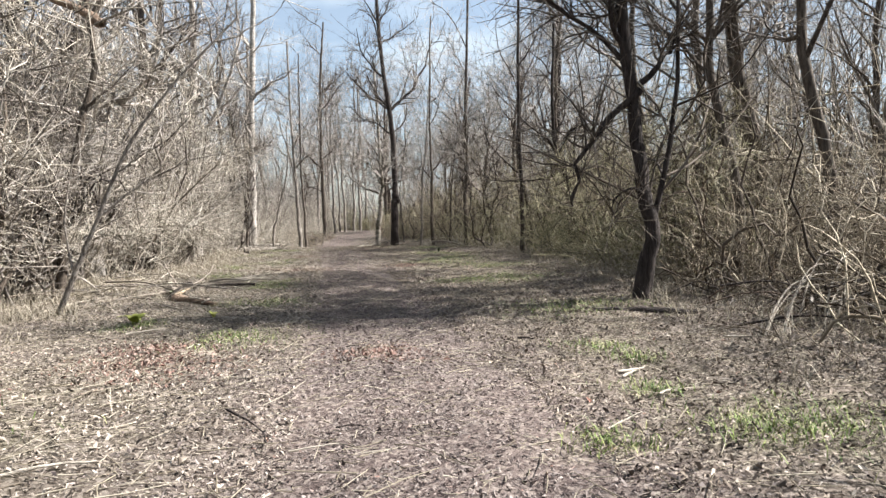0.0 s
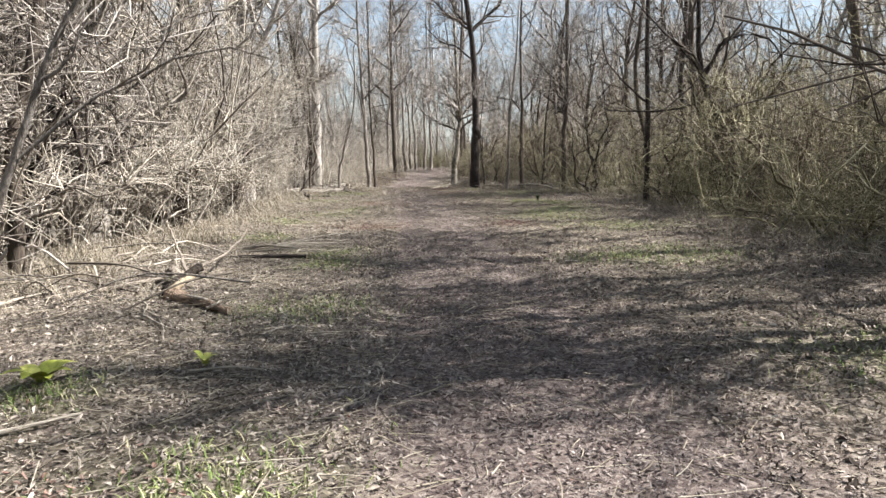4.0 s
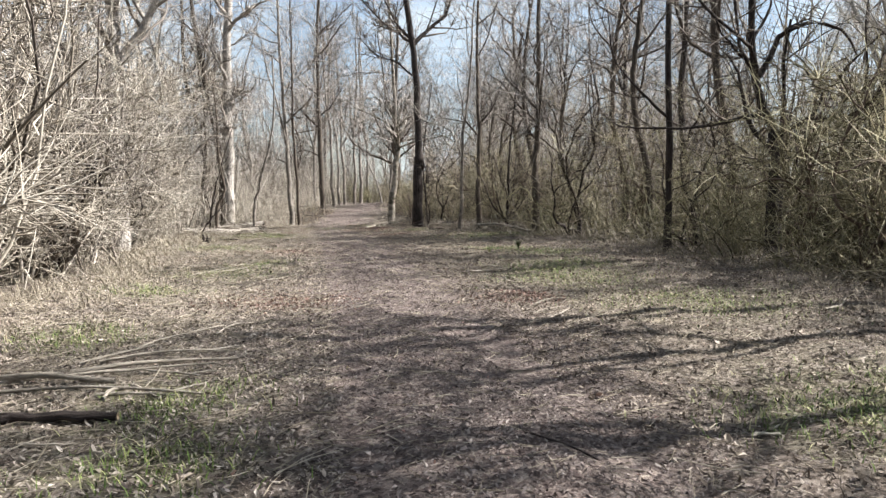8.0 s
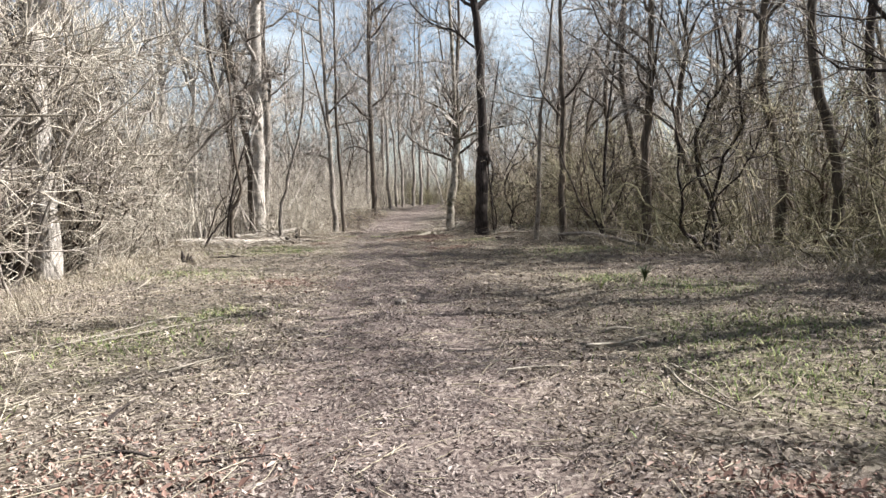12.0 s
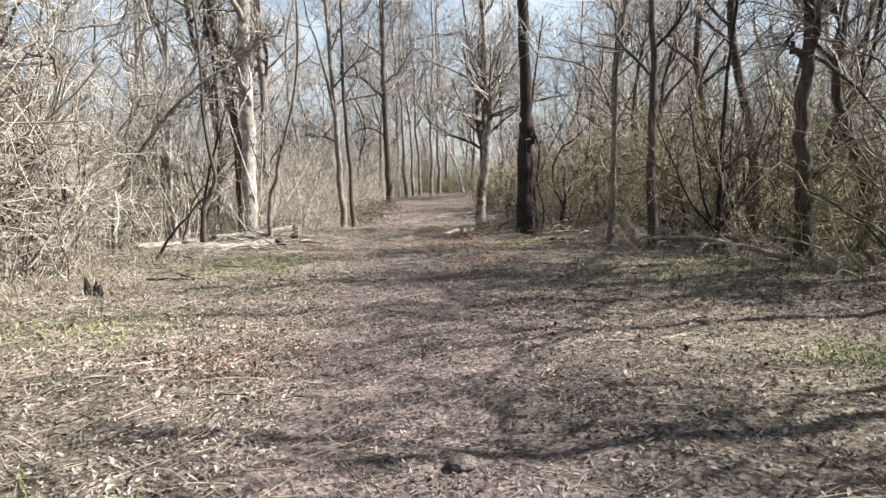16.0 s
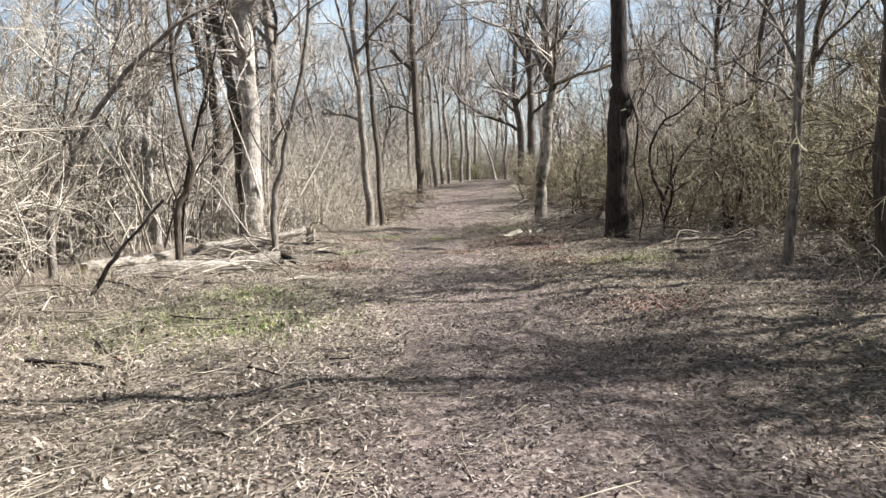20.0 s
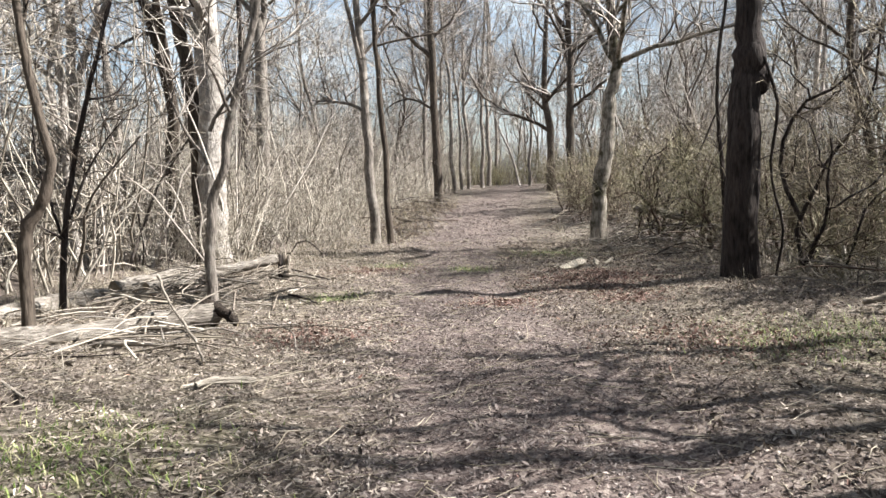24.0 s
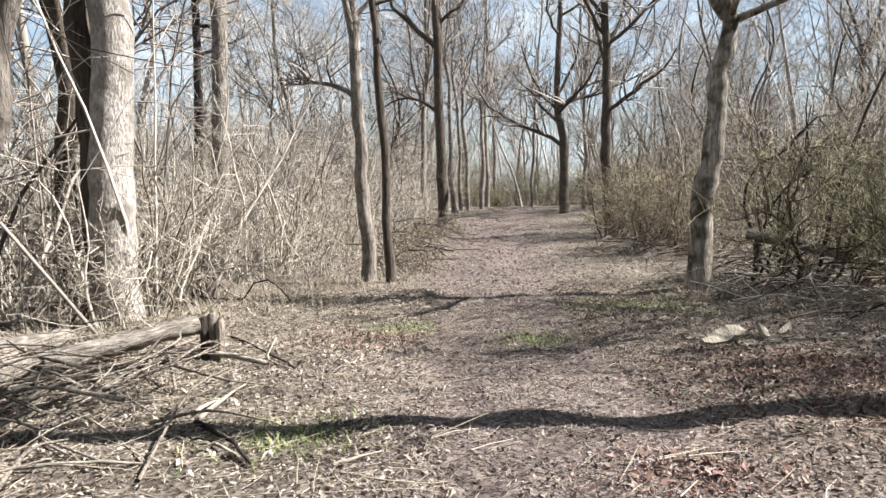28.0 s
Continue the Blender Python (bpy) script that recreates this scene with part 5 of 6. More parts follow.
CUT_WOOD = bark("bare cut wood", (0.21, 0.154, 0.098), (0.462, 0.385, 0.28), grain=16, relief=0.3)


def stick(x0, y0, x1, y1, r, dark):
    """A fallen stick between two places on the ground, a little bent."""
    k = rng.normal(0, 0.06, 2) * math.hypot(x1 - x0, y1 - y0)
    xm, ym = (x0 + x1) / 2 + k[0], (y0 + y1) / 2 + k[1]
    z = [float(ground_z(a, b) - hollow_z(b)) + r * 0.9 + 0.012 for a, b in ((x0, y0), (xm, ym), (x1, y1))]
    fallen("fallen_stick", "dark damp fallen stick on the leaves" if dark else "pale dry fallen stick on the leaves", "stick",
           [(x0, y0, z[0]), (xm, ym, z[1] + r * 0.8), (x1, y1, z[2])], r, r * 0.6, BARK_DARK if dark else STICK_PALE, 6, "fallen sticks", 8, 0.15, "wood", False)


STICKS_A = ((-0.11, -0.64, 0.22, -1.39, 0.009, 1), (0.36, -1.54, 0.66, -1.44, 0.007, 0), (2.27, -1.66, 2.6, -1.41, 0.006, 0), (-1.1, -1.78, -0.66, -1.66, 0.012, 0),
            (-2.23, 11.9, -1.28, 11.5, 0.03, 0), (-1.83, 3.35, -1.44, 3.62, 0.014, 0), (0.76, 1.79, 0.89, 1.76, 0.008, 1), (2.65, 2.03, 2.78, 1.79, 0.011, 1),
            (-0.31, 1.3, -0.17, 1.27, 0.006, 0), (0.64, -1.07, 0.8, -1.14, 0.006, 1))
STICKS_B = ((-2.54, 7.14, -1.26, 5.47, 0.009, 0), (-0.77, 5.5, -0.53, 5.83, 0.007, 0), (-0.41, 5.54, 0.0, 5.78, 0.007, 0), (-1.92, 10.9, -1.08, 10.78, 0.014, 1),
            (-2.2, 11.5, -0.6, 11.15, 0.014, 0), (-2.2, 11.82, -0.59, 12.0, 0.015, 0), (-1.5, 10.32, -1.16, 10.3, 0.008, 0), (1.41, 9.77, 1.64, 9.33, 0.007, 1),
            (2.68, 13.57, 3.24, 14.48, 0.006, 0), (2.6, 13.85, 3.11, 14.31, 0.006, 0), (-1.62, 12.3, -0.58, 12.5, 0.013, 0))
STICKS_C = ((2.8, 14.52, 3.4, 15.01, 0.007, 0), (3.2, 17.83, 3.12, 16.4, 0.01, 0), (0.61, 15.03, 0.88, 15.44, 0.006, 0), (-2.12, 19.38, -1.52, 20.71, 0.014, 0),
            (2.8, 18.63, 3.46, 18.96, 0.013, 0), (-1.75, 19.44, -0.77, 20.66, 0.013, 0), (3.3, 17.93, 3.24, 16.81, 0.008, 0), (1.94, 17.7, 2.5, 17.86, 0.008, 0),
            (-1.51, 20.74, -1.17, 20.93, 0.014, 0), (2.36, 19.37, 2.71, 19.48, 0.007, 0), (3.14, 19.22, 3.46, 19.32, 0.018, 0), (0.1, 23.04, 0.35, 23.05, 0.006, 1),
            (0.84, 22.97, 1.02, 23.03, 0.005, 1), (1.98, 22.56, 2.13, 22.7, 0.005, 1))
STICKS_D = ((-3.02, 31.33, -1.06, 31.13, 0.01, 0), (-1.08, 29.49, -0.68, 29.52, 0.007, 0), (-5.2, 35.8, -3.5, 33.5, 0.02, 1), (-0.56, 29.58, -0.39, 29.5, 0.007, 1),
            (-1.53, 31.66, -0.81, 31.56, 0.009, 0), (-2.19, 40.06, -2.09, 40.47, 0.016, 0), (-1.89, 39.46, -1.58, 39.06, 0.01, 0), (-1.09, 38.9, -0.83, 39.13, 0.01, 0),
            (-2.95, 39.05, -2.28, 39.08, 0.008, 0), (-2.22, 43.0, -1.75, 41.4, 0.011, 0), (-3.23, 36.21, -2.32, 36.18, 0.011, 0), (-1.87, 34.76, -1.36, 34.92, 0.018, 0),
            (-3.46, 35.92, -2.66, 35.9, 0.008, 1))
STICKS_E = ((-1.7, 11.82, -0.47, 12.19, 0.02, 0), (-1.77, 12.26, -1.24, 12.75, 0.012, 0), (-1.26, 11.12, -1.17, 11.42, 0.014, 0), (-1.33, 11.21, -0.79, 11.18, 0.013, 0),
            (-0.79, 12.45, -0.47, 12.75, 0.009, 0), (-1.41, 12.71, -0.8, 13.71, 0.01, 0), (-0.84, 11.67, -0.55, 11.76, 0.009, 0), (-1.15, 11.46, -0.91, 11.14, 0.013, 0),
            (-0.84, 11.28, -0.63, 11.45, 0.012, 0), (-0.8, 13.23, -0.47, 14.05, 0.008, 0), (-2.53, 14.06, -2.0, 13.85, 0.01, 0), (-2.44, 19.13, -1.99, 19.84, 0.01, 0),
            (-0.77, 18.22, -0.41, 18.78, 0.01, 0), (-0.66, 16.85, -0.67, 17.39, 0.012, 1))
STICKS_F = ((-0.79, 16.69, -0.6, 16.71, 0.006, 0), (-0.44, 16.35, -0.17, 16.27, 0.012, 1), (0.04, 16.24, 0.43, 16.28, 0.007, 1), (-2.7, 23.5, -3.0, 25.2, 0.01, 0),
            (-3.87, 6.29, -3.32, 7.94, 0.02, 0), (-3.5, 8.4, -2.5, 7.63, 0.012, 1), (-2.44, 7.39, -1.5, 5.26, 0.008, 0), (-1.36, 1.99, -1.17, 1.96, 0.008, 0),
            (-1.62, 1.74, -1.47, 1.97, 0.008, 0), (-1.06, 4.43, -0.58, 4.5, 0.01, 0), (-0.89, 2.1, -0.88, 2.42, 0.006, 0), (-1.09, 23.68, -0.89, 23.8, 0.012, 0),
            (-1.41, 23.45, -1.17, 23.51, 0.012, 0), (0.09, 22.97, 0.38, 23.02, 0.006, 0), (-0.43, 23.23, -0.03, 23.23, 0.005, 1), (-3.2, 30.0, -2.3, 29.5, 0.02, 1))
STICKS_G = ((-3.79, 31.92, -2.63, 31.37, 0.01, 0), (-2.58, 31.76, -1.79, 31.49, 0.01, 1), (-2.96, 30.75, -2.24, 29.69, 0.014, 1), (-5.05, 36.19, -2.87, 34.4, 0.02, 0),
            (-1.18, 29.43, -0.87, 29.11, 0.01, 1), (-0.84, 28.73, -0.49, 28.92, 0.007, 0), (-2.11, 39.83, -2.04, 40.92, 0.018, 0), (-2.11, 39.83, -1.57, 39.05, 0.018, 1),
            (-2.73, 43.09, -2.17, 42.34, 0.014, 1), (-2.17, 42.34, -1.72, 41.39, 0.014, 1), (-2.94, 39.02, -2.2, 39.17, 0.013, 0), (-3.24, 40.44, -2.23, 39.24, 0.01, 0),
            (-2.89, 42.19, -2.02, 41.61, 0.035, 0), (-3.17, 39.81, -2.51, 39.11, 0.009, 0), (-3.35, 36.44, -2.32, 36.18, 0.025, 0), (-1.76, 34.73, -1.36, 34.94, 0.03, 0))
STICKS_H = ((-0.86, 6.31, -0.5, 6.22, 0.007, 0), (-0.76, 5.69, -0.25, 5.8, 0.008, 0), (-0.37, 5.46, -0.11, 5.62, 0.006, 0), (-2.23, 11.82, -0.7, 11.66, 0.012, 0),
            (-2.5, 7.14, -2.02, 6.34, 0.011, 0), (-2.02, 6.34, -1.54, 5.73, 0.01, 0), (2.9, -0.35, 3.2, 0.05, 0.012, 0), (2.95, -0.12, 3.32, 0.17, 0.013, 0),
            (2.96, -0.89, 3.1, -0.79, 0.012, 0), (4.53, 0.98, 4.67, 0.76, 0.012, 0), (2.69, 9.66, 2.88, 9.67, 0.012, 0), (5.63, 13.02, 6.4, 13.7, 0.014, 0))
for row in STICKS_H + STICKS_A + STICKS_B + STICKS_C + STICKS_D + STICKS_E + STICKS_F + STICKS_G:
    stick(*row)

# logs
log = fallen("hollow_log", "weathered grey fallen log with a dark hollow end", "log", [(-4.9, 35.9, 0.08), (-4.2, 36.35, 0.11), (-3.5, 37.0, 0.09), (-2.55, 37.85, 0.12)], 0.115, 0.135, LOG_WOOD, 14,
             lumps=0.2, part_name="bark", capped=False)
a = np.linspace(0, 2 * np.pi, 12)[:-1]
hole = np.concatenate([np.stack([0.10 * np.cos(a), 0 * a, 0.12 * np.sin(a)], 1), np.stack([0.07 * np.cos(a), 0 * a - 0.25, 0.08 * np.sin(a)], 1), [[0, -0.25, 0]]])
i = np.arange(11)
j = (i + 1) % 11
hf = np.concatenate([np.stack([i, j, j + 11], 1), np.stack([i, j + 11, i + 11], 1), np.stack([i + 11, j + 11, np.full(11, 22)], 1)])
hollow = part("hollow", mesh_of("hollow", hole, hf, HOLLOW), log, "dark rotted hollow")
hollow.matrix_basis = Matrix.Translation(Vector((-2.56, 37.84, 0.12 + float(hollow_z(37.84)))) - log.location) @ pose(0, 0, 0, 0, 0, -42)
fallen("root_flare", "dark broken root end of a fallen log", "log", [(-2.72, 37.9, 0.2), (-2.45, 37.75, 0.15), (-2.2, 37.5, 0.05)], 0.09, 0.04, HOLLOW, 8, lumps=0.3)
fallen("fallen_log", "pale barkless fallen log among branches", "log", [(-5.9, 36.9, 0.12), (-5.2, 38.2, 0.14), (-4.75, 39.8, 0.13)], 0.13, 0.12, LOG_WOOD, 14, "fallen logs", lumps=0.2)
fallen("fallen_log", "pale barkless fallen log in front of a big pale tree", "log", [(-4.75, 40.1, 0.16), (-4.6, 41.4, 0.17), (-4.45, 42.9, 0.13)], 0.12, 0.09, LOG_WOOD, 14, "fallen logs", lumps=0.2)
fallen("fallen_log", "pale fallen log propped on a heap of branches", "log", [(-4.3, 40.2, 0.14), (-3.5, 41.1, 0.27), (-2.75, 42.0, 0.36)], 0.10, 0.085, LOG_WOOD, 14, "fallen logs", lumps=0.2)
stub = thing("split_stump", (-2.63, 42.05, float(ground_z(-2.63, 42.05))), "short dark stump split into three upright slabs", "stump")
for dx, dy, h, w in ((-0.07, 0, 0.42, 0.05), (0.0, 0.03, 0.46, 0.055), (0.075, -0.01, 0.40, 0.045)):
    part("slab", mesh_of("slab", *rings(np.array([[(dx, dy, -0.05), (dx, dy, h * 0.5), (dx * 1.15, dy, h * 0.92), (dx * 1.15, dy, h)]]), np.array([[w, w, w * 0.9, w * 0.4]]), 7, 0.12),
                         BARK_DARK if dx < 0 else DEAD_WOOD), stub)
pile = thing("brush_heap", (-3.35, 40.6, float(ground_z(-3.35, 40.6))), "tangled heap of pale and dark dead branches", "brush heap")
for k in range(105):
    a0, ln = rng.normal(0.9, 0.5) if k % 2 else rng.uniform(0, 6.283), rng.uniform(0.5, 2.0)
    cx, cy, h0, h1 = rng.normal(0, 0.55), rng.normal(0, 0.75), rng.uniform(0.01, 0.3), rng.uniform(0.01, 0.4)
    d = np.array([math.cos(a0), math.sin(a0)]) * ln / 2
    r0 = rng.uniform(0.004, 0.018)
    line = spline([(cx - d[0], cy - d[1], h0), (cx + rng.normal(0, 0.2), cy + rng.normal(0, 0.2), (h0 + h1) / 2 + rng.uniform(0, 0.15)), (cx + d[0], cy + d[1], h1)], 7)[None]
    part("branch", mesh_of("branch", *rings(line, taper([r0], 7, 0.4), 5, 0.1), (BARK_TAN, DEAD_WOOD, BARK_BROWN, STICK_PALE, BARK_GREY, DEAD_WOOD)[k % 6]), pile)
for x, y, n, sx, sy, h in ((-3.8, 38.2, 40, 0.6, 0.5, 0.2), (6.6, 37.6, 34, 0.8, 0.8, 0.35), (4.9, 47.5, 44, 0.9, 1.2, 0.5), (4.5, 45.3, 40, 0.7, 0.9, 0.35), (-4.4, 34.2, 30, 0.7, 1.2, 0.25), (-3.0, 36.4, 34, 0.9, 0.6, 0.12), (5.6, 43.6, 36, 0.9, 0.8, 0.6), (6.1, 46.0, 40, 1.0, 1.0, 0.7), (5.4, 49.0, 30, 0.9, 1.0, 0.6), (-0.95, 51.6, 44, 0.4, 0.9, 0.9), (-0.75, 55.0, 44, 0.4, 1.0, 0.9), (-0.4, 58.2, 36, 0.4, 0.8, 0.7), (4.5, 52.6, 40, 0.6, 1.0, 0.6), (-3.0, 8.6, 40, 0.8, 1.0, 0.3), (6.5, 1.4, 50, 0.6, 1.3, 0.5), (6.0, 36.5, 46, 0.49, 0.5, 0.24), (6.6, 34.9, 40, 0.7, 0.6, 0.35)):
    heap = thing("brush_heap", (x, y, float(ground_z(x, y))), "loose heap of dead branches and canes", "brush heap", "heaps of dead branches")
    for k in range(n):
        a0, ln = rng.uniform(0, 6.3), rng.uniform(0.6, 1.9)
        cx, cy, h0, h1 = rng.normal(0, sx), rng.normal(0, sy), rng.uniform(0.01, h), rng.uniform(0.01, h)
        d = np.array([math.cos(a0), math.sin(a0)]) * ln / 2
        line = spline([(cx - d[0], cy - d[1], h0), (cx + rng.normal(0, 0.1), cy, (h0 + h1) / 2 + rng.uniform(0, 0.12)), (cx + d[0], cy + d[1], h1 * 0.3)], 7)[None]
        part("branch", mesh_of("branch", *rings(line, taper([rng.uniform(0.005, 0.016)], 7, 0.4), 4, 0.1), ((DEAD_WOOD, BARK_TAN, BARK_GREY) if 34 < y < 37 and x > 0 else (DEAD_WOOD, TWIG_STRAW, BARK_GREY) if x < 5 and y < 50 else (BARK_RUST, BARK_GREY, BARK_DARK))[k % 3]), heap)

# broken rotten log and forked pole by the path
rotten = fallen("rotten_log", "rotten reddish broken log bent at an elbow", "log", [(-2.08, 7.3, 0.06), (-1.9, 7.12, 0.07), (-1.6, 6.85, 0.06), (-1.27, 6.53, 0.03)], 0.085, 0.04, RED_WOOD, 10, lumps=0.34, n=10,
                part_name="lower_wood")
for name, line, r0, r1, mt in (("raised_wood", [(-2.08, 7.2, 0.03), (-2.1, 7.5, 0.12), (-2.02, 7.8, 0.2), (-1.92, 8.0, 0.27)], 0.075, 0.05, HOLLOW),
                               ("torn_sapwood", [(-2.02, 7.25, 0.12), (-1.95, 7.4, 0.2), (-1.86, 7.55, 0.24)], 0.05, 0.02, CUT_WOOD),
                               ("splinter", [(-1.85, 7.05, 0.12), (-1.6, 6.85, 0.11), (-1.35, 6.68, 0.06)], 0.02, 0.008, STICK_PALE),
                               ("splinter", [(-1.5, 6.62, 0.06), (-1.42, 6.55, 0.1), (-1.36, 6.62, 0.13)], 0.014, 0.006, STICK_PALE)):
    part(name, mesh_of(name, *rings(spline(line, 12)[None] - np.array(rotten.location), np.linspace(r0, r1, 12)[None], 9, 0.32), mt), rotten)
fallen("fallen_log", "dark mouldering log at the foot of a crooked tree", "log", [(4.05, 3.45, 0.03), (4.6, 3.1, 0.05), (5.15, 2.75, 0.04)], 0.05, 0.06, BARK_DARK, 10, "fallen logs", lumps=0.2)
canes = thing("cane_heap", (5.6, 1.5, float(ground_z(5.6, 1.5))), "pale arching dead canes spilling out of the brush", "brush heap")
for k in range(9):
    x0, y0, h = -0.85 + 0.16 * k + rng.normal(0, 0.05), -0.8 + 0.1 * k + rng.normal(0, 0.12), rng.uniform(0.35, 0.75)
    line = spline([(x0, y0, 0.0), (x0 + 0.3, y0 + 0.25, h * 0.6), (x0 + 0.75, y0 + 0.6, h), (x0 + 1.5, y0 + 1.2, h * 0.9), (x0 + 2.1, y0 + 1.8, h * 0.5)], 12)[None]
    part("cane", mesh_of("cane", *rings(line, taper([rng.uniform(0.008, 0.014)], 12, 0.5), 5, 0.08), STICK_PALE), canes)
fallen("broken_branch", "broken branch stub with pale torn end", "branch", [(-2.45, 8.6, 0.10), (-2.35, 8.4, 0.18), (-2.15, 7.9, 0.1)], 0.075, 0.06, DEAD_WOOD, 8, lumps=0.25)
fallen("forked_pole", "pale forked dead pole lying by the path", "branch", [(-3.4, 7.4, 0.06), (-2.9, 7.8, 0.08), (-2.2, 8.5, 0.15), (-1.9, 9.6, 0.3), (-1.95, 10.8, 0.45)], 0.03, 0.014, DEAD_WOOD, 7, lumps=0.08)
fallen("forked_pole", "thin dead branch propped on a rotten log", "branch", [(-2.2, 8.45, 0.15), (-2.45, 9.0, 0.36), (-2.7, 9.5, 0.6)], 0.022, 0.012, DEAD_WOOD, 6, lumps=0.08)
fallen("fallen_log", "damp dark fallen log half hidden in leaves", "log", [(-2.2, 10.72, 0.02), (-1.6, 10.74, 0.03), (-1.05, 10.7, 0.02)], 0.035, 0.028, BARK_DARK, 9, "fallen logs")
fallen("fallen_branch", "long grey fallen branch along the brush", "branch", [(5.7, 32.4, 0.25), (6.2, 30.9, 0.3), (6.7, 29.6, 0.15), (7.1, 28.6, 0.05)], 0.04, 0.055, BARK_GREY, 8, lumps=0.08)
fallen("fallen_log", "short dark log end in the grass", "log", [(4.5, 36.35, 0.05), (4.75, 36.28, 0.05), (5.1, 36.25, 0.05)], 0.06, 0.05, BARK_DARK, 10, "fallen logs")
fallen("fallen_branch", "pale barkless branch leaning on a log", "branch", [(4.5, 36.9, 0.16), (5.0, 36.7, 0.24), (5.8, 36.6, 0.2)], 0.035, 0.03, DEAD_WOOD, 8)


def chip(x, y, w, h, lean, turn_z, label):
    """A torn slab of wood lying tilted on the leaves."""
    bm = bmesh.new()
    line = ((-0.5, 0.16), (-0.47, 0.02), (-0.3, -0.04), (-0.05, 0.02), (0.12, 0.14), (0.2, 0.28), (0.34, 0.3), (0.5, 0.52), (0.44, 0.74), (0.47, 0.97), (0.33, 0.96), (0.1, 0.74), (-0.12, 0.56), (-0.34, 0.3))
    for k, (u, v) in enumerate(line):
        bm.verts.new((u * w, 0.022 * (1 + 0.3 * math.sin(3 * k)), v * h))
    for k, (u, v) in enumerate(line):
        bm.verts.new((u * w * 0.96, -0.02, v * h * 0.96))
    bm.verts.ensure_lookup_table()
    n = len(line)
    bm.faces.new([bm.verts[k] for k in range(n)])
    bm.faces.new([bm.verts[n + k] for k in reversed(range(n))])
    for k in range(n):
        bm.faces.new((bm.verts[k], bm.verts[n + k], bm.verts[n + (k + 1) % n], bm.verts[(k + 1) % n]))
    bmesh.ops.recalc_face_normals(bm, faces=bm.faces)
    e = thing("wood_chunk", (x, y, float(ground_z(x, y)) + 0.015), label, "wood chunk")
    part("slab", bm, e, material=CHIP_WOOD).matrix_basis = pose(0, 0, 0, -lean, 0, turn_z)


chip(2.46, 42.3, 0.54, 0.34, 62, 4, "pale split chunk of wood on the leaves")
chip(2.9, 42.34, 0.16, 0.2, 55, 40, "small pale splinter of wood on the leaves")
chip(3.08, 42.38, 0.13, 0.18, 55, -25, "small pale splinter of wood on the leaves")
chip(2.17, 42.5, 0.12, 0.08, 60, 10, "small pale splinter of wood on the leaves")
fallen("curved_branch", "pale curved dead branch leaning on a fallen log", "branch", [(-1.99, 35.64, 0.02), (-2.28, 36.25, 0.14), (-2.66, 36.85, 0.29), (-3.0, 37.5, 0.42), (-3.3, 38.1, 0.55)], 0.013, 0.016, BARK_TAN, 7)
fallen("curved_branch", "pale side shoot of a curved dead branch", "branch", [(-2.55, 36.7, 0.25), (-2.5, 37.1, 0.36), (-2.3, 37.5, 0.46), (-2.0, 37.75, 0.5)], 0.009, 0.005, BARK_TAN, 6)
fallen("fallen_branch", "short pale branch at the path edge", "branch", [(3.9, 54.4, -0.1), (4.2, 55.0, 0.0), (4.6, 55.6, 0.1)], 0.05, 0.04, DEAD_WOOD, 7)
fallen("fallen_log", "mossy dead log propped across the brush", "log", [(4.82, 47.25, 0.74), (5.34, 46.85, 0.63), (6.01, 46.3, 0.42), (6.7, 45.75, 0.2), (7.1, 45.4, 0.06)], 0.09, 0.075, BARK_MOSS, 11, "fallen logs", lumps=0.2)
fallen("broken_stub", "short broken stub propping a mossy log", "stump", [(4.95, 47.2, float(ground_z(4.95, 47.2) - hollow_z(47.2)) - 0.05), (4.93, 47.17, 0.3), (4.96, 47.15, 0.64)], 0.05, 0.04, BARK_BROWN, 9, lumps=0.2)
fallen("hanging_vine", "dark vine hanging beside a stout tree", "vine", [(4.75, 39.9, 3.2), (4.95, 39.9, 2.5), (4.85, 39.9, 1.6), (5.05, 39.9, 0.8), (4.95, 39.9, 0.0)], 0.022, 0.018, BARK_DARK, 7)
fallen("leaning_vine", "long dark vine slanting up through the brush", "vine", [(5.6, 46.5, 0), (5.9, 46.6, 1.2), (6.5, 46.8, 2.6), (7.6, 47, 4.6)], 0.03, 0.02, BARK_DARK, 7)
fallen("leaning_pole", "dark dead sapling leaning out of the brush", "branch", [(-4.3, 33.6, 0), (-3.9, 33.7, 0.6), (-3.3, 33.9, 1.3)], 0.03, 0.02, BARK_DARK, 7)

# small stump, stone and plants
stump = thing("small_stump", (-3.15, 27.85, float(ground_z(-3.15, 27.85))), "small rotted stump with jagged prongs", "stump")
for dx, dy, h in ((-0.07, 0, 0.26), (0.03, 0.03, 0.2), (0.09, -0.02, 0.16)):
    part("prong", mesh_of("prong", *rings(np.array([[(dx, dy, -0.05), (dx, dy, h * 0.5), (dx * 1.2, dy, h)]]), np.array([[0.055, 0.045, 0.012]]), 7, 0.2), BARK_DARK), stump)


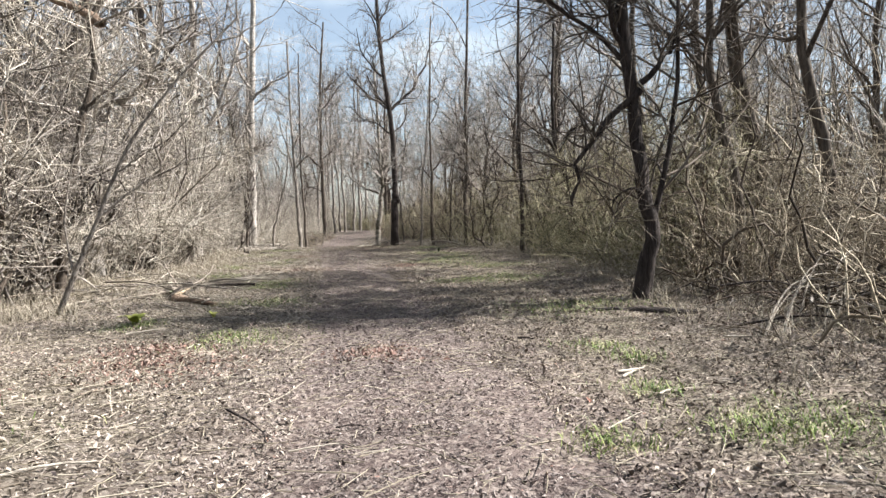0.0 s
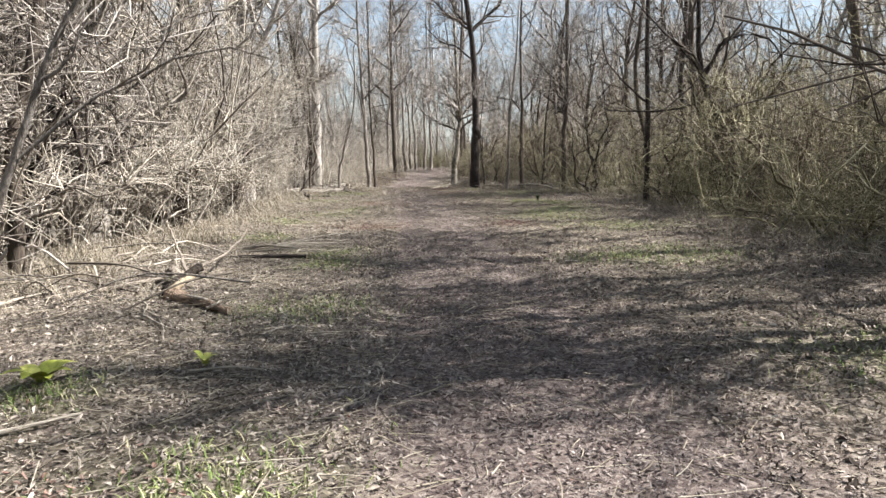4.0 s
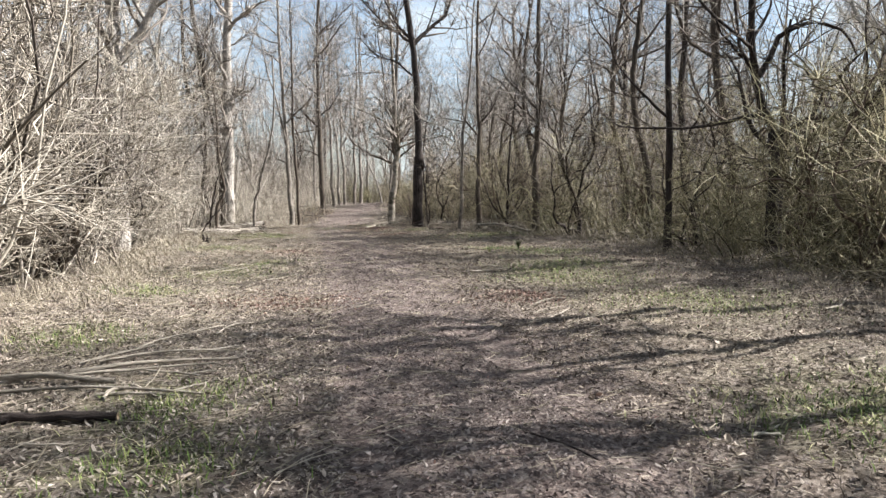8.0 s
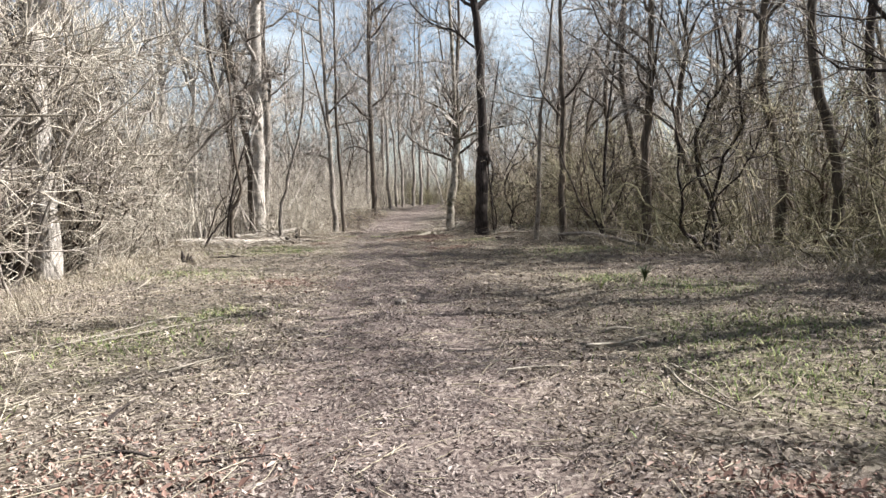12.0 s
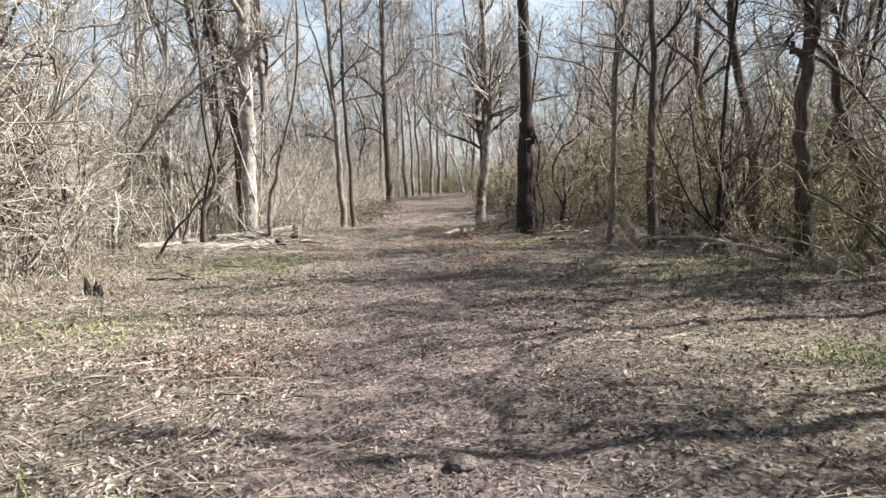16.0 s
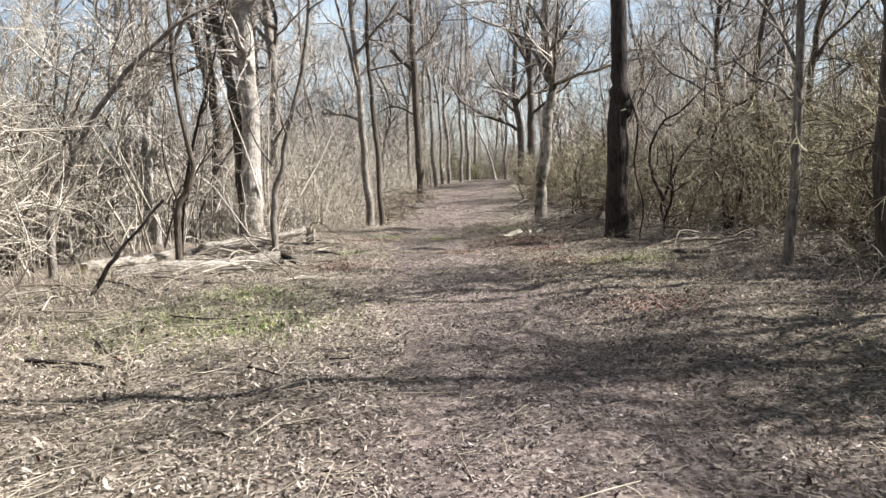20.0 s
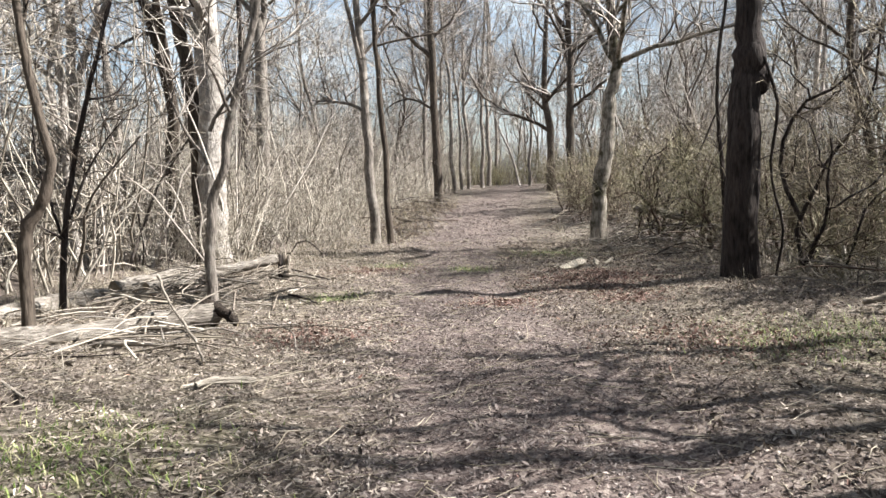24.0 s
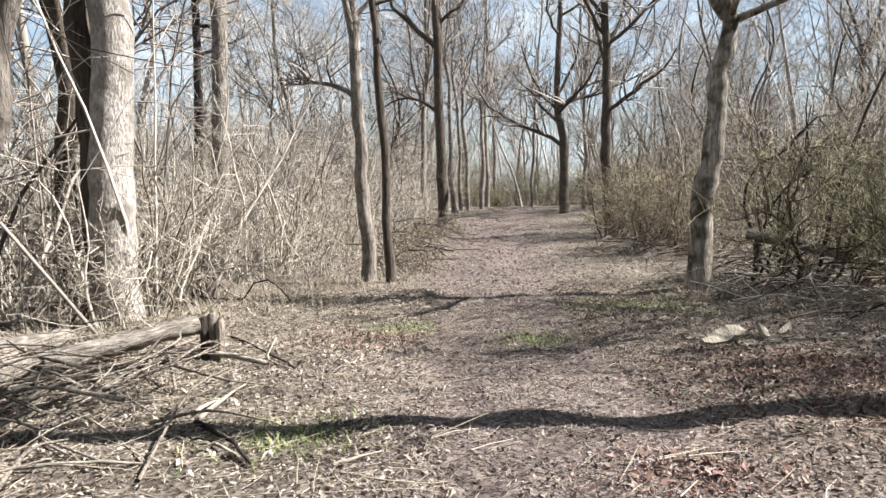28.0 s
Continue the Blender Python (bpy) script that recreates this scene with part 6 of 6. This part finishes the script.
def stone(x, y, size, label):
    bm = bmesh.new()
    bmesh.ops.create_icosphere(bm, subdivisions=2, radius=size)
    for v in bm.verts:
        v.co *= 1 + 0.25 * noise.noise(v.co * 9 + Vector((x, y, 0)))
        v.co.z *= 0.6
    e = thing("stone", (x, y, float(ground_z(x, y)) + size * 0.25), label, "stone")
    part("rock", bm, e, material=STONE)


STONE = bark("grey field stone", (0.06, 0.05, 0.043), (0.19, 0.168, 0.15), grain=8, stretch=1.0, relief=0.8)
stone(1.2, 21.72, 0.08, "small grey stone half sunk in the path")


def rosette(name, x, y, count, length, width, material, label, category, rise=0.8, leaf="leaf"):
    """A low plant: broad or narrow leaves, one by one, out of one root."""
    e = thing(name, (x, y, float(ground_z(x, y))), label, category)
    for k in range(count):
        a = 6.283 * k / count + rng.uniform(-0.3, 0.3)
        ln, w = length * rng.uniform(0.7, 1.2), width * rng.uniform(0.7, 1.2)
        rows = []
        for s in np.linspace(0, 1, 6):
            reach, h = ln * (0.75 * s ** 1.3 + 0.1 * s), ln * rise * math.sin(min(s * 2.0, 2.4)) * 0.7
            half = w * math.sin(math.pi * min(0.1 + 0.9 * s, 0.99)) ** 0.8
            for side, up_z in ((-1, 0.25), (0, 0), (1, 0.25)):
                rows.append((reach * math.cos(a) - side * half * math.sin(a), reach * math.sin(a) + side * half * math.cos(a), h + up_z * half))
        f = [(3 * q + s, 3 * q + s + 1, 3 * q + s + 4, 3 * q + s + 3) for q in range(5) for s in (0, 1)]
        part(leaf, mesh_of(leaf, rows, f, material), e)


rosette("marsh_plant", -1.95, 4.25, 7, 0.25, 0.06, BROAD, "bright yellow-green broad-leaved plant in the leaves", "plant", 0.6)
rosette("marsh_plant", -2.2, 7.9, 6, 0.14, 0.03, GRASS, "fresh green sprout beside a rotten log", "plant", 1.2)
rosette("marsh_plant", -1.0, 4.6, 5, 0.12, 0.025, BROAD, "small yellow-green sprout in the leaves", "plant", 1.0)
rosette("green_tuft", 4.75, 22.7, 48, 0.2, 0.006, EVERGREEN, "dark green upright tuft beside the path", "plant", 1.5)
rosette("green_tuft", 3.9, 22.0, 14, 0.16, 0.007, GRASS, "small fresh grass tuft", "plant", 1.3)
